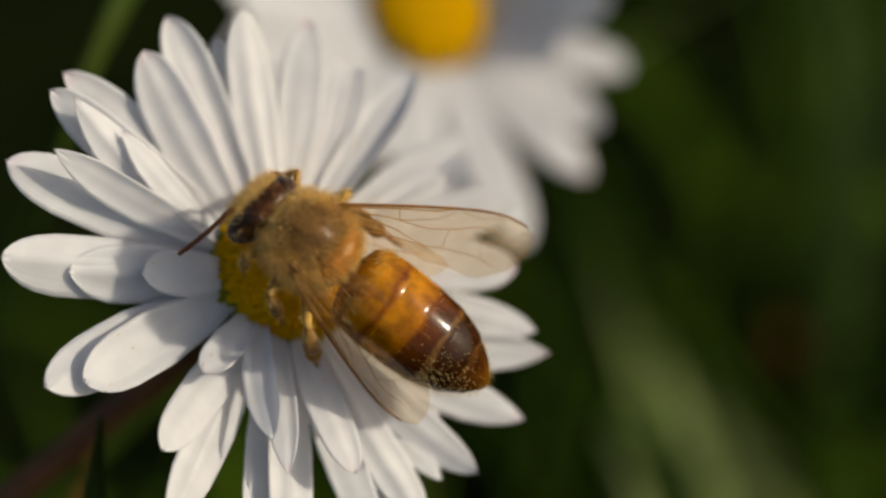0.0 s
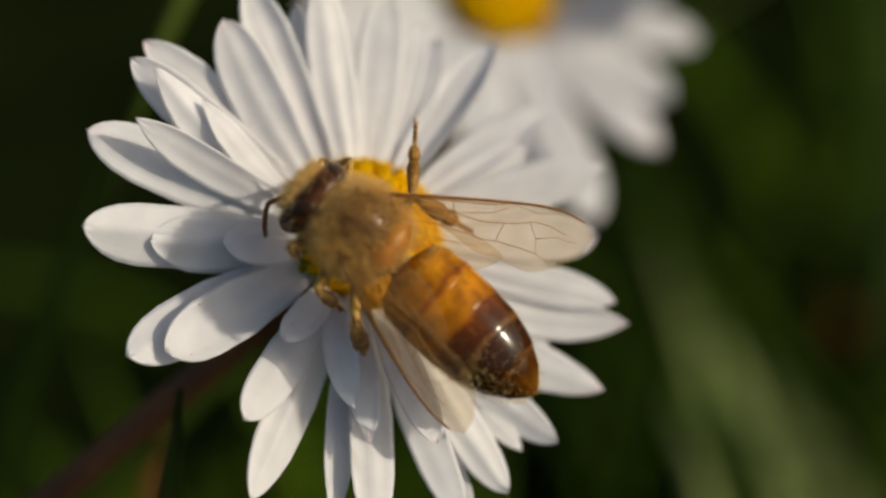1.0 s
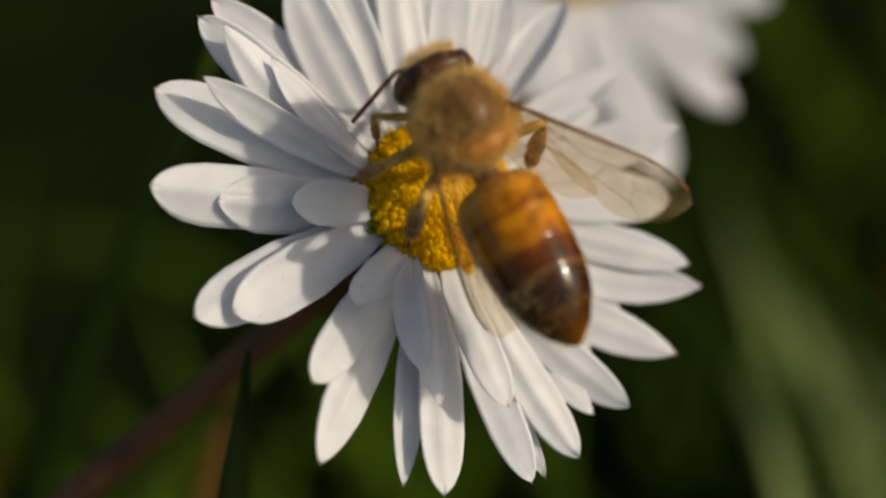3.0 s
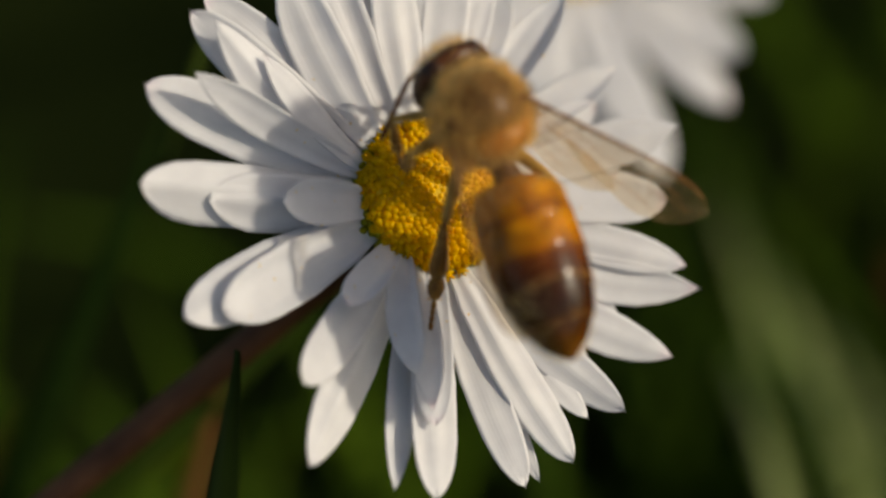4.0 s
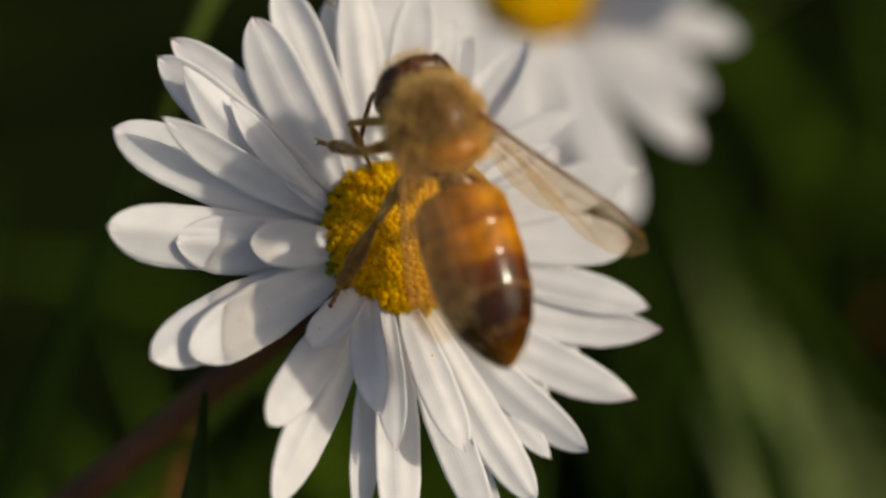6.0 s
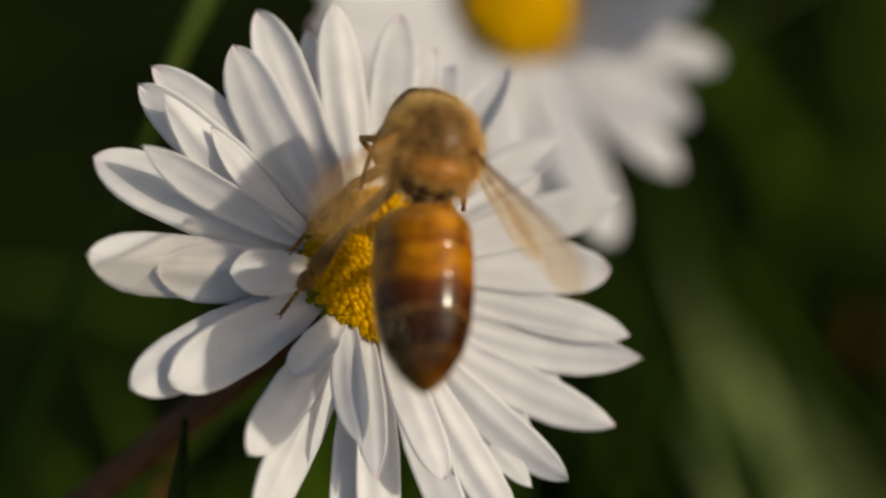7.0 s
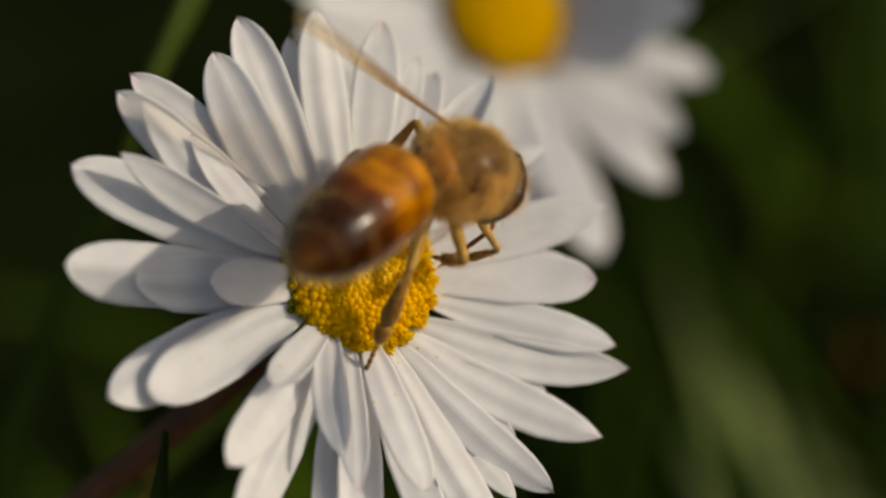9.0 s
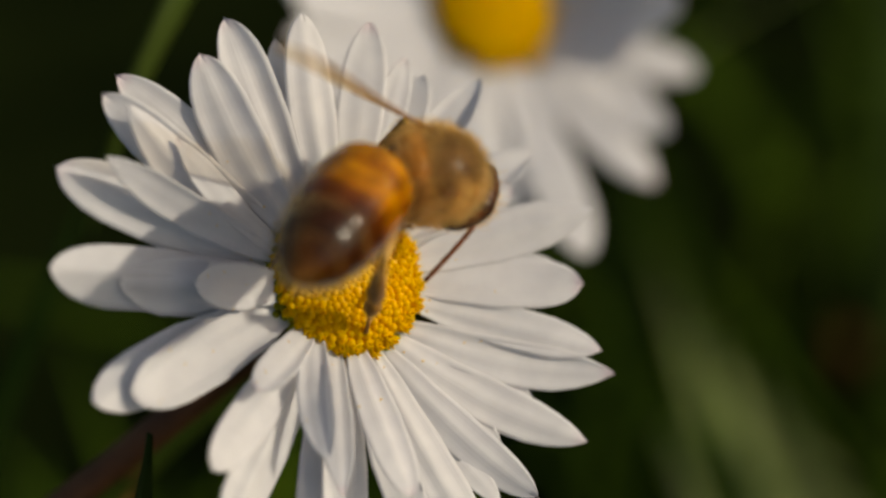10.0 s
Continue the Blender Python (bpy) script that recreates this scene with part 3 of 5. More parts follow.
def grass():
    rng = random.Random(3)
    pieces = []
    for _ in range(6500):
        x, y = rng.uniform(-0.20, 0.22), rng.uniform(-0.10, 0.42)
        # shade on one side is put into a thin, low sward, denser and taller opposite
        lit_side = min(1.0, max(0.0, (x + 0.02) / 0.045))
        # beyond y 0.045 half the blades are left out, standing in for shade
        if rng.random() > (0.04 + 0.96 * lit_side) * (1.0 if y < 0.045 else 0.5):
            continue
        h = rng.uniform(0.012, 0.030) * (0.7 + 0.4 * lit_side if y > 0.045 else 1.0)
        lean = Vector((rng.uniform(-1, 1), rng.uniform(-1, 1), 0)) * h * 0.9
        w = rng.uniform(0.0015, 0.0034)
        pieces.append(blade_lists((x, y, -0.002), Vector((x, y, h)) + lean, lean * -0.25, w, rng.uniform(0.1, 0.5), 5))
    # a thicker tuft round the foot of the front daisy
    for _ in range(1500):
        x, y, h = rng.uniform(-0.024, 0.055), rng.uniform(-0.085, 0.020), rng.uniform(0.014, 0.032)
        lean = Vector((rng.uniform(-1, 1), rng.uniform(-1, 1), 0)) * h * 0.9
        pieces.append(blade_lists((x, y, -0.002), Vector((x, y, h)) + lean, lean * -0.25, rng.uniform(0.0018, 0.0036), rng.uniform(0.1, 0.5), 5))
    v, f = join_lists(pieces)
    ob = raw("lawn_grass", v, f, GRASS)
    tagged(ob, "dense short green lawn grass with a few dry blades", "grass", kind="stuff")


def single_blades():
    grass_blade((0.0358, -0.0262, -0.0020), (0.0167, 0.0478, 0.0273), (0.0010, -0.0012, 0.0049), 0.0034, BLADE, "green grass blade deep in the lawn")
    grass_blade((0.0287, -0.0131, -0.0020), (0.0185, 0.0480, 0.0218), (0.0015, -0.0002, 0.0015), 0.0044, BLADE_MID, "pale green grass blade")
    grass_blade((0.0368, -0.0087, -0.0020), (0.0216, 0.0447, 0.0185), (-0.0003, -0.0010, 0.0028), 0.0070, BLADE_MID, "pale green grass blade")
    grass_blade((0.0405, 0.0001, -0.0020), (0.0251, 0.0452, 0.0134), (0.0003, -0.0008, 0.0042), 0.0095, BLADE_MID, "pale green grass blade")
    grass_blade((0.0248, -0.0532, -0.0020), (0.0179, 0.0296, 0.0261), (0.0005, -0.0010, 0.0135), 0.0092, BLADE_PALE, "pale green grass blade")
    grass_blade((0.0322, -0.0485, -0.0020), (0.0223, 0.0307, 0.0243), (-0.0000, -0.0009, 0.0134), 0.0100, BLADE_PALE, "pale green grass blade")
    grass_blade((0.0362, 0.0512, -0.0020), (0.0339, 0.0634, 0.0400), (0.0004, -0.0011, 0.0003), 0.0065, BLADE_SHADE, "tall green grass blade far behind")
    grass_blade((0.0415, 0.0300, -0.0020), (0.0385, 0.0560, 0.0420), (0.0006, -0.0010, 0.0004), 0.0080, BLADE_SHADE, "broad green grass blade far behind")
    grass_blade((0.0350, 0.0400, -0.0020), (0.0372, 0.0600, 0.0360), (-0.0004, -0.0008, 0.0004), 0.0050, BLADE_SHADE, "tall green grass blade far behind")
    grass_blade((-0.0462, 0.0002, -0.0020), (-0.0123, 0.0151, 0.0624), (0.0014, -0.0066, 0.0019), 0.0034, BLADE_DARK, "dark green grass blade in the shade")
    grass_blade((-0.0025, 0.0764, -0.0020), (0.0251, 0.0401, 0.0535), (-0.0026, -0.0024, 0.0000), 0.0026, BLADE_MID, "green grass stalk beside the far daisy")
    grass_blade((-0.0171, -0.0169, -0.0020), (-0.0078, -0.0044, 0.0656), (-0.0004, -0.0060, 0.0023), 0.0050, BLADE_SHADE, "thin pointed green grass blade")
    grass_blade((-0.0376, 0.0298, -0.0020), (-0.0189, 0.0111, 0.0472), (-0.0010, -0.0020, -0.0002), 0.0040, BLADE_STRAW, "withered straw-brown grass blade")
    grass_blade((-0.0238, 0.0173, -0.0020), (-0.0098, 0.0029, 0.0559), (0.0002, -0.0017, -0.0004), 0.0034, BLADE_DRY, "withered reddish-brown grass blade")
    grass_blade((0.0369, 0.0555, -0.0020), (0.0315, 0.0498, 0.0137), (0.0001, -0.0007, -0.0002), 0.0040, BLADE_DRY, "withered dark brown grass blade")
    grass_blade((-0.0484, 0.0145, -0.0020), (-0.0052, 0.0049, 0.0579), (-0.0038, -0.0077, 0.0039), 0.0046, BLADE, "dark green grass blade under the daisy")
    grass_blade((0.0112, 0.1100, -0.0020), (-0.0125, 0.0119, 0.0607), (-0.0002, -0.0257, 0.0378), 0.0026, BLADE, "long green grass blade, its thin tip drooping")


# ---- honeybee ----
def ellipsoid(cx, cy, cz, rx, ry, rz, rows=14, cols=20, shape=None):
    rings = []
    for i in range(rows + 1):
        q = math.pi * i / rows
        x, r = -math.cos(q), max(0.015, math.sin(q))
        k = shape(x) if shape else 1.0
        rings.append([(cx + rx * x, cy + ry * r * k * math.cos(a), cz + rz * r * k * math.sin(a)) for a in (2 * math.pi * j / cols for j in range(cols))])
    v, f = loft(rings)
    return [(x * MM, y * MM, z * MM) for x, y, z in v], [q[::-1] for q in f]


def hair_lists(spots, length, width, rng, droop):
    """Many fine hairs on the given (point, normal) spots."""
    verts, faces = [], []
    for p, nrm in spots:
        way = (nrm + Vector((rng.gauss(0, 0.28) - droop, rng.gauss(0, 0.28), rng.gauss(0, 0.28)))).normalized()
        side = way.orthogonal().normalized()
        side = Matrix.Rotation(rng.uniform(0, 6.28), 3, way) @ side
        l = length * rng.uniform(0.55, 1.15) * MM
        w = width * MM
        bend = nrm.cross(side) * l * rng.uniform(-0.2, 0.2)
        b = len(verts)
        mid = p + way * l * 0.55
        tip = p + way * l + bend
        verts += [p - side * w, p + side * w, mid + side * w * 0.8, mid - side * w * 0.8, tip]
        faces += [(b, b + 1, b + 2, b + 3), (b + 3, b + 2, b + 4)]
    return verts, faces


def fur(name, parent, spots, mat, length, width, rng, droop=0.25, label=""):
    v, f = hair_lists(spots, length, width, rng, droop)
    return raw(name, v, f, mat, parent, label, smooth=False)


def spots_on(count, center, radii, rng, keep):
    found = []
    c, r = Vector(center), Vector(radii)
    while len(found) < count:
        d = Vector((rng.gauss(0, 1), rng.gauss(0, 1), rng.gauss(0, 1))).normalized()
        if rng.random() < keep(d):
            p = Vector((c.x + d.x * r.x, c.y + d.y * r.y, c.z + d.z * r.z)) * MM
            nrm = Vector((d.x / r.x, d.y / r.y, d.z / r.z)).normalized()
            found.append((p, nrm))
    return found


ABDOMEN = [(0, 0.18), (0.025, 0.55), (0.06, 0.82), (0.13, 0.95), (0.28, 1.0), (0.45, 1.0), (0.60, 0.95), (0.74, 0.83), (0.86, 0.61), (0.94, 0.37), (0.985, 0.15), (1.0, 0.03)]
ABDOMEN_CUTS = [0.0, 0.10, 0.285, 0.455, 0.635, 0.815, 1.0]


def abdomen_point(s, a, out=0.0):
    r = lerp_list(ABDOMEN, s)
    ry, rz = 1.98 * r + out, 1.86 * r + out
    return Vector((-7.45 * s, ry * math.cos(a), rz * math.sin(a) - 0.35 * math.sin(math.pi * s) * 0.4 - 0.5 * s * s)) * MM


def honeybee():
    rng = random.Random(21)
    body = new("honeybee")
    tagged(body, "golden honeybee with furry thorax and glossy amber abdomen, on the daisy", "bee")

    v, f = ellipsoid(0, 0, 0, 1.98, 1.76, 1.66, 16, 24, lambda x: 1.0 + 0.05 * math.sin(3 * x))
    thorax = raw("thorax", v, f, THORAX, body, "brown thorax with a dark back")
    v, f = ellipsoid(0.12, 0, 0.24, 1.80, 1.62, 1.49, 18, 26)
    raw("back_plate", v, f, BACK, thorax, "dark brown back plate under thin hair")
    v, f = ellipsoid(-1.20, 0, 0.94, 0.74, 1.26, 0.56, 10, 16)
    raw("scutellum", v, f, PLATE, thorax, "amber hind plate of the thorax")
    v, f = ellipsoid(-1.50, 0, 0.02, 0.60, 1.16, 1.04, 10, 16)
    raw("propodeum", v, f, WAIST_DARK, thorax, "dark brown hollow behind the thorax")
    for sg in (1, -1):
        v, f = ellipsoid(-0.05, sg * 1.46, 0.80, 0.40, 0.24, 0.24, 8, 12)
        raw("wing_joint", v, f, FEELER, thorax, "dark reddish-brown wing joint")
    bald = lambda d: ((d.x - 0.10) / 0.72) ** 2 + (d.y / 0.74) ** 2 if d.z > 0.25 else 9.0
    clump = lambda d: 0.55 + 0.45 * math.sin(11 * d.x + 5 * d.y) * math.sin(9 * d.y - 6 * d.z + 2)
    side_fur = lambda d: (0.18 if d.x < -0.70 and abs(d.y) < 0.62 and d.z < 0.50 else 1.0) * clump(d) * min(1.0, 0.20 + 0.60 * max(0.0, bald(d) - 0.15))
    fur("fur", thorax, spots_on(14000, (0, 0, 0), (1.96, 1.74, 1.64), rng, side_fur), FUR, 0.66, 0.0060, rng, 0.35, "golden-brown fur")
    fur("back_fur", thorax, spots_on(3600, (0.12, 0, 0.24), (1.80, 1.62, 1.49), rng, lambda d: 1.0 if d.z > 0.55 else 0.0), FUR_DARK, 0.28, 0.005, rng, 0.9, "thin brown hair")
    fur("plate_fur", thorax, spots_on(900, (-1.20, 0, 0.94), (0.74, 1.26, 0.56), rng, lambda d: 1.0 if d.z > -0.2 else 0), FUR, 0.42, 0.006, rng, 0.6, "golden fur")
    fur("collar_fur", thorax, spots_on(2000, (1.0, 0, 0), (0.9, 1.54, 1.46), rng, lambda d: 1.0 if d.x > -0.2 else 0), FUR_PALE, 0.48, 0.006, rng, -0.1, "pale fur collar")

    v, f = loft(tube_rings([(x * MM, 0, z * MM) for x, z in ((-1.7, -0.25), (-2.1, -0.30), (-2.5, -0.32), (-3.2, -0.34))], [q * MM for q in (0.75, 0.52, 0.55, 0.8)], 14))
    raw("waist", v, f, WAIST_DARK, thorax, "narrow dark waist")

    # the head hangs from the neck; its pivot is the neck
    v, f = ellipsoid(0.72, 0, -0.25, 0.78, 1.70, 1.45, 12, 22, lambda x: 1.0 - 0.12 * x)
    head = raw("head", v, f, HEAD, body, "brown furry head")
    feelers = {}
    for sg in (1, -1):
        v, f = ellipsoid(0, 0, 0, 0.66, 0.44, 1.18, 14, 18)
        eye = raw("eye", v, f, EYE, head, "large dark glossy eye")
        eye.matrix_basis = pose(0.62 * MM, sg * 1.15 * MM, -0.04 * MM, sg * 18, -10, sg * 20)
        pts = [Vector(p) for p in ((0, 0, 0), (0.12, sg * 0.6, 0), (0.15, sg * 1.15, -0.05), (0.02, sg * 1.35, -0.35), (-0.15, sg * 1.56, -1.1), (-0.3, sg * 1.72, -1.95), (-0.42, sg * 1.82, -2.85))]
        line = [p * MM for p in pts]
        fine = []
        for a, b in zip(line, line[1:]):
            fine += [a.lerp(b, q / 4) for q in range(4)]
        fine.append(line[-1])
        v, f = loft(tube_rings(fine, [0.102 * MM * (1.0 + 0.12 * math.sin(2.1 * i)) for i in range(len(fine))], 8))
        feelers["left" if sg > 0 else "right"] = raw("antenna", v, f, FEELER, head, "reddish-brown elbowed antenna")
    v, f = ellipsoid(0.95, 0, -1.75, 0.35, 0.55, 0.55, 8, 12)
    raw("mouthparts", v, f, LEG_DARK, head)
    fur("head_fur", head, spots_on(4200, (0.72, 0, -0.25), (0.78, 1.65, 1.42), rng, lambda d: (0.05 if d.z > 0.22 and d.x < 0.62 else 1.0) if abs(d.y) < 0.66 else 0.05), FUR, 0.62, 0.006, rng, 0.0, "golden fur")

    # abdomen: six overlapping plates from the waist back
    core = [[abdomen_point(s, 2 * math.pi * k / 20, -0.10) for k in range(20)] for s in (0.0, 0.025, 0.06, 0.13, 0.25, 0.4, 0.55, 0.7, 0.82, 0.92, 0.985)]
    v, f = loft(core)
    abdomen = raw("abdomen", v, [q[::-1] for q in f], LEG_DARK, body, "glossy amber abdomen with a dark brown end")
    for s0, s1 in zip(ABDOMEN_CUTS, ABDOMEN_CUTS[1:]):
        rings, uvs = [], []
        sides = 32
        prof = [(0.0, -0.018), (0.12, -0.004), (0.5, 0.004), (0.85, 0.006), (0.97, 0.005), (1.0, -0.010), (1.0, -0.08)]
        for q, out in prof:
            s = s0 + (s1 - s0) * q + (0.012 if q > 0.9 and s1 < 1 else 0)
            s = min(s, 1.0)
            rings.append([abdomen_point(s, 2 * math.pi * k / sides, out) for k in range(sides)])
            uvs += [(s, k / sides) for k in range(sides)]
        v, f = loft(rings, caps=False)
        raw("abdomen_plate", v, [q[::-1] for q in f], SHELL, abdomen, uvs=uvs)
    spots = []
    for s0, count in ((0.03, 500), (0.075, 400), (0.11, 250), (0.465, 60), (0.645, 60), (0.82, 50), (0.95, 60)):
        for _ in range(count):
            a = rng.uniform(0, 2 * math.pi)
            s = min(0.995, s0 + rng.uniform(-0.02, 0.06))
            p = abdomen_point(s, a, 0.01)
            spots.append((p, (Vector((-0.75, math.cos(a), math.sin(a)))).normalized()))
    for _ in range(2600):
        a, s = rng.uniform(0.96 * math.pi, 2.04 * math.pi), rng.uniform(0.08, 0.97)
        spots.append((abdomen_point(s, a, 0.0), Vector((-0.7, math.cos(a), math.sin(a))).normalized()))
    for _ in range(150):
        a, s = rng.gauss(0.50, 0.25), rng.gauss(0.66, 0.05)
        spots.append((abdomen_point(min(0.97, s), a, 0.0), Vector((-0.7, math.cos(a), math.sin(a))).normalized()))
    grains = []
    for _ in range(140):
        a, s, r = rng.gauss(0.75, 0.45), min(0.985, rng.gauss(0.77, 0.10)), rng.uniform(0.016, 0.034) * MM
        p = abdomen_point(s, a, 0.012)
        grains.append(([p + Vector(q) * r for q in ((1, 0, 0), (-1, 0, 0), (0, 1, 0), (0, -1, 0), (0, 0, 1), (0, 0, -1))], [(0, 2, 4), (2, 1, 4), (1, 3, 4), (3, 0, 4), (2, 0, 5), (1, 2, 5), (3, 1, 5), (0, 3, 5)]))
    raw("pollen_dust", *join_lists(grains), POLLEN, abdomen, "pale yellow pollen dust")["kind"] = "stuff"
    fur("abdomen_fur", abdomen, spots, FUR_PALE, 0.27, 0.0050, rng, 0.5, "pale hair bands")

    wings = {}
    for side, sg in (("right", 1), ("left", -1)):
        wings[side] = wing(body, sg)

    shins = {}
    legs = {}
    for name, l1, l2, r in (("fore", 2.1, 3.2, 0.18), ("mid", 2.3, 3.6, 0.25), ("hind", 2.7, 4.65, 0.25)):
        for side in ("left", "right"):
            line = [(x * MM, 0, z * MM) for x, z in ((-0.2, 0), (0.2, 0.03), (l1 * 0.5, 0.06), (l1 * 0.85, 0.02), (l1, 0))]
            v, f = loft(tube_rings(line, [q * MM for q in (r * 0.8, r * 1.0, r * 1.05, r * 0.8, r * 0.6)], 10))
            leg = raw("leg", v, f, LEG, body, "brown jointed leg")
            a, b = l2 * 0.52, l2 * 0.74
            wide = 1.6 if name == "hind" else 1.15
            line = [(x * MM, 0, 0) for x in (0, a * 0.10, a * 0.45, a * 0.82, a * 0.97, a)]
            v, f = loft(tube_rings(line, [q * MM for q in (r * 0.38, r * 0.55, r * 0.72 * wide, r * 1.0 * wide, r * 0.78 * wide, r * 0.32)], 10))
            pieces = [(v, f)]
            line = [(x * MM, 0, 0) for x in (a, a + 0.10, a * 0.6 + b * 0.4, a * 0.25 + b * 0.75, b - 0.06, b)]
            pieces.append(loft(tube_rings(line, [q * MM for q in (r * 0.30, r * 0.72 * wide, r * 0.92 * wide, r * 0.72 * wide, r * 0.42, r * 0.26)], 10)))
            for k in range(4):
                x0 = b + (l2 - b) * k / 4
                x1 = b + (l2 - b) * (k + 1) / 4
                line = [(x0 * MM, 0, 0), ((x0 * 0.3 + x1 * 0.7) * MM, 0, 0), (x1 * MM, 0, 0)]
                pieces.append(loft(tube_rings(line, [q * MM for q in (r * 0.28, r * 0.45, r * 0.26)], 8)))
            for s2 in (1, -1):
                pieces.append(loft(tube_rings([(l2 * MM, 0, 0), ((l2 + 0.16) * MM, s2 * 0.10 * MM, 0.02 * MM), ((l2 + 0.22) * MM, s2 * 0.16 * MM, -0.1 * MM)], [0.05 * MM, 0.035 * MM, 0.012 * MM], 6)))
            shell = join_lists(pieces)
            hs = []
            for _ in range(420 if name == "hind" else 240):
                x, ang = rng.uniform(0.1, b), rng.uniform(0, 6.28)
                d = Vector((0.35, math.cos(ang), math.sin(ang))).normalized()
                hs.append((Vector((x, 0.6 * r * math.cos(ang), 0.6 * r * math.sin(ang))) * MM, d))
            for _ in range(120):
                x, ang = rng.uniform(0.0, l1), rng.uniform(0, 6.28)
                d = Vector((0.3, math.cos(ang), math.sin(ang))).normalized()
                hs.append((Vector((x - l1, 0.6 * r * math.cos(ang), 0.6 * r * math.sin(ang))) * MM, d))
            spots_shin = [q for q in hs if q[0].x > 0]
            spots_leg = [(q[0] + Vector((l1 * MM, 0, 0)), q[1]) for q in hs if q[0].x <= 0]
            fur("leg_hair", leg, spots_leg, FUR, 0.32, 0.008, rng, -0.2)
            key = name + "_" + side
            hairs = hair_lists(spots_shin, 0.30, 0.008, rng, -0.2)
            v, f = join_lists([shell, hairs])
            shin = raw("shin", v, f, LEG_DARK, leg)
            shin.data.materials.append(FUR)
            shin.data.polygons.foreach_set("material_index", [0] * len(shell[1]) + [1] * len(hairs[1]))
            legs[key], shins[key] = leg, shin
    return body, abdomen, head, feelers, wings["right"], wings["left"], legs, shins


def wing_outline(s, kind):
    """Leading and trailing edge of a wing, as shares of its length; they meet in a rounded tip."""
    if kind == "fore":
        lead, axis = 0.03 + 0.035 * math.sin(math.pi * min(1, s * 0.7 + 0.05)), -0.05
        trail = -lerp_list([(0, 0.015), (0.2, 0.08), (0.5, 0.21), (0.72, 0.265), (0.84, 0.25), (1.0, 0.22)], s)
    else:
        lead, axis = 0.03 + 0.04 * math.sin(math.pi * s), -0.04
        trail = -lerp_list([(0, 0.03), (0.25, 0.17), (0.55, 0.24), (0.8, 0.2), (1.0, 0.14)], s)
    close = math.sqrt(max(0.0, 1 - (max(0, s - 0.64) / 0.36) ** 2.5))
    return axis + (lead - axis) * close, axis + (trail - axis) * close


def membrane(kind, length, sg):
    rows, cols = 22, 6
    verts, faces = [], []
    for side in (0.006, -0.006):
        for i in range(rows + 1):
            s = i / rows
            lead, trail = wing_outline(s, kind)
            for j in range(cols + 1):
                w = trail + (lead - trail) * j / cols
                z = side + 0.09 * math.sin(5 * s + 3 * w * 4) * s + 0.05 * math.sin(13 * w + 4 * s)
                verts.append((length * s * MM, sg * w * length * MM, z * MM))
    m, n = cols + 1, (rows + 1) * (cols + 1)
    for i in range(rows):
        for j in range(cols):
            a = i * m + j
            faces += [(a, a + 1, a + m + 1, a + m), (n + a, n + a + m, n + a + m + 1, n + a + 1)]
        for j in (0, cols):
            a = i * m + j
            faces.append((a, a + m, n + a + m, n + a))
    for j in range(cols):
        a = rows * m + j
        faces.append((a, a + 1, n + a + 1, n + a))
    return verts, faces


def vein_lines(kind, length, sg):
    """Veins as lines in shares of the wing: along, and from trailing (0) to leading edge (1)."""
    if kind == "fore":
        lines = [([(0, 1), (0.3, 1), (0.6, 1), (0.85, 1), (0.95, 0.97)], 0.080), ([(0.03, 0.85), (0.3, 0.92), (0.5, 0.94), (0.6, 1)], 0.040),
                 ([(0.31, 0.62), (0.42, 0.75), (0.5, 0.80), (0.6, 0.97)], 0.022), ([(0.03, 0.7), (0.2, 0.62), (0.31, 0.6), (0.5, 0.62), (0.6, 0.67), (0.7, 0.76), (0.78, 0.73), (0.86, 0.6)], 0.028),
                 ([(0.04, 0.45), (0.25, 0.32), (0.4, 0.28), (0.53, 0.30), (0.66, 0.33), (0.73, 0.30), (0.8, 0.12)], 0.028), ([(0.05, 0.3), (0.2, 0.14), (0.33, 0.06)], 0.022),
                 ([(0.30, 0.92), (0.31, 0.6)], 0.026), ([(0.56, 0.64), (0.54, 0.47), (0.53, 0.30)], 0.026), ([(0.68, 0.75), (0.72, 0.52), (0.73, 0.30)], 0.019),
                 ([(0.72, 0.52), (0.82, 0.55), (0.92, 0.42)], 0.017), ([(0.62, 0.95), (0.72, 0.88), (0.84, 0.95)], 0.019)]
    else:
        lines = [([(0, 1), (0.4, 1), (0.8, 1)], 0.031), ([(0.02, 0.6), (0.4, 0.66), (0.8, 0.75)], 0.022), ([(0.02, 0.4), (0.3, 0.36), (0.6, 0.3)], 0.019), ([(0.35, 0.95), (0.4, 0.66), (0.38, 0.36)], 0.019)]
    pieces = []
    for line, r in lines:
        pts = []
        for (s0, c0), (s1, c1) in zip(line, line[1:]):
            for q in range(5):
                pts.append((s0 + (s1 - s0) * q / 5, c0 + (c1 - c0) * q / 5))
        pts.append(line[-1])
        way = []
        for s, c in pts:
            lead, trail = wing_outline(s, kind)
            w = trail + (lead - trail) * c
            way.append(Vector((length * s, sg * w * length, 0.09 * math.sin(5 * s + 3 * w * 4) * s + 0.05 * math.sin(13 * w + 4 * s))) * MM)
        pieces.append(loft(tube_rings(way, [r * 0.9 * MM * (1 - 0.4 * i / len(way)) for i in range(len(way))], 6)))
    return pieces


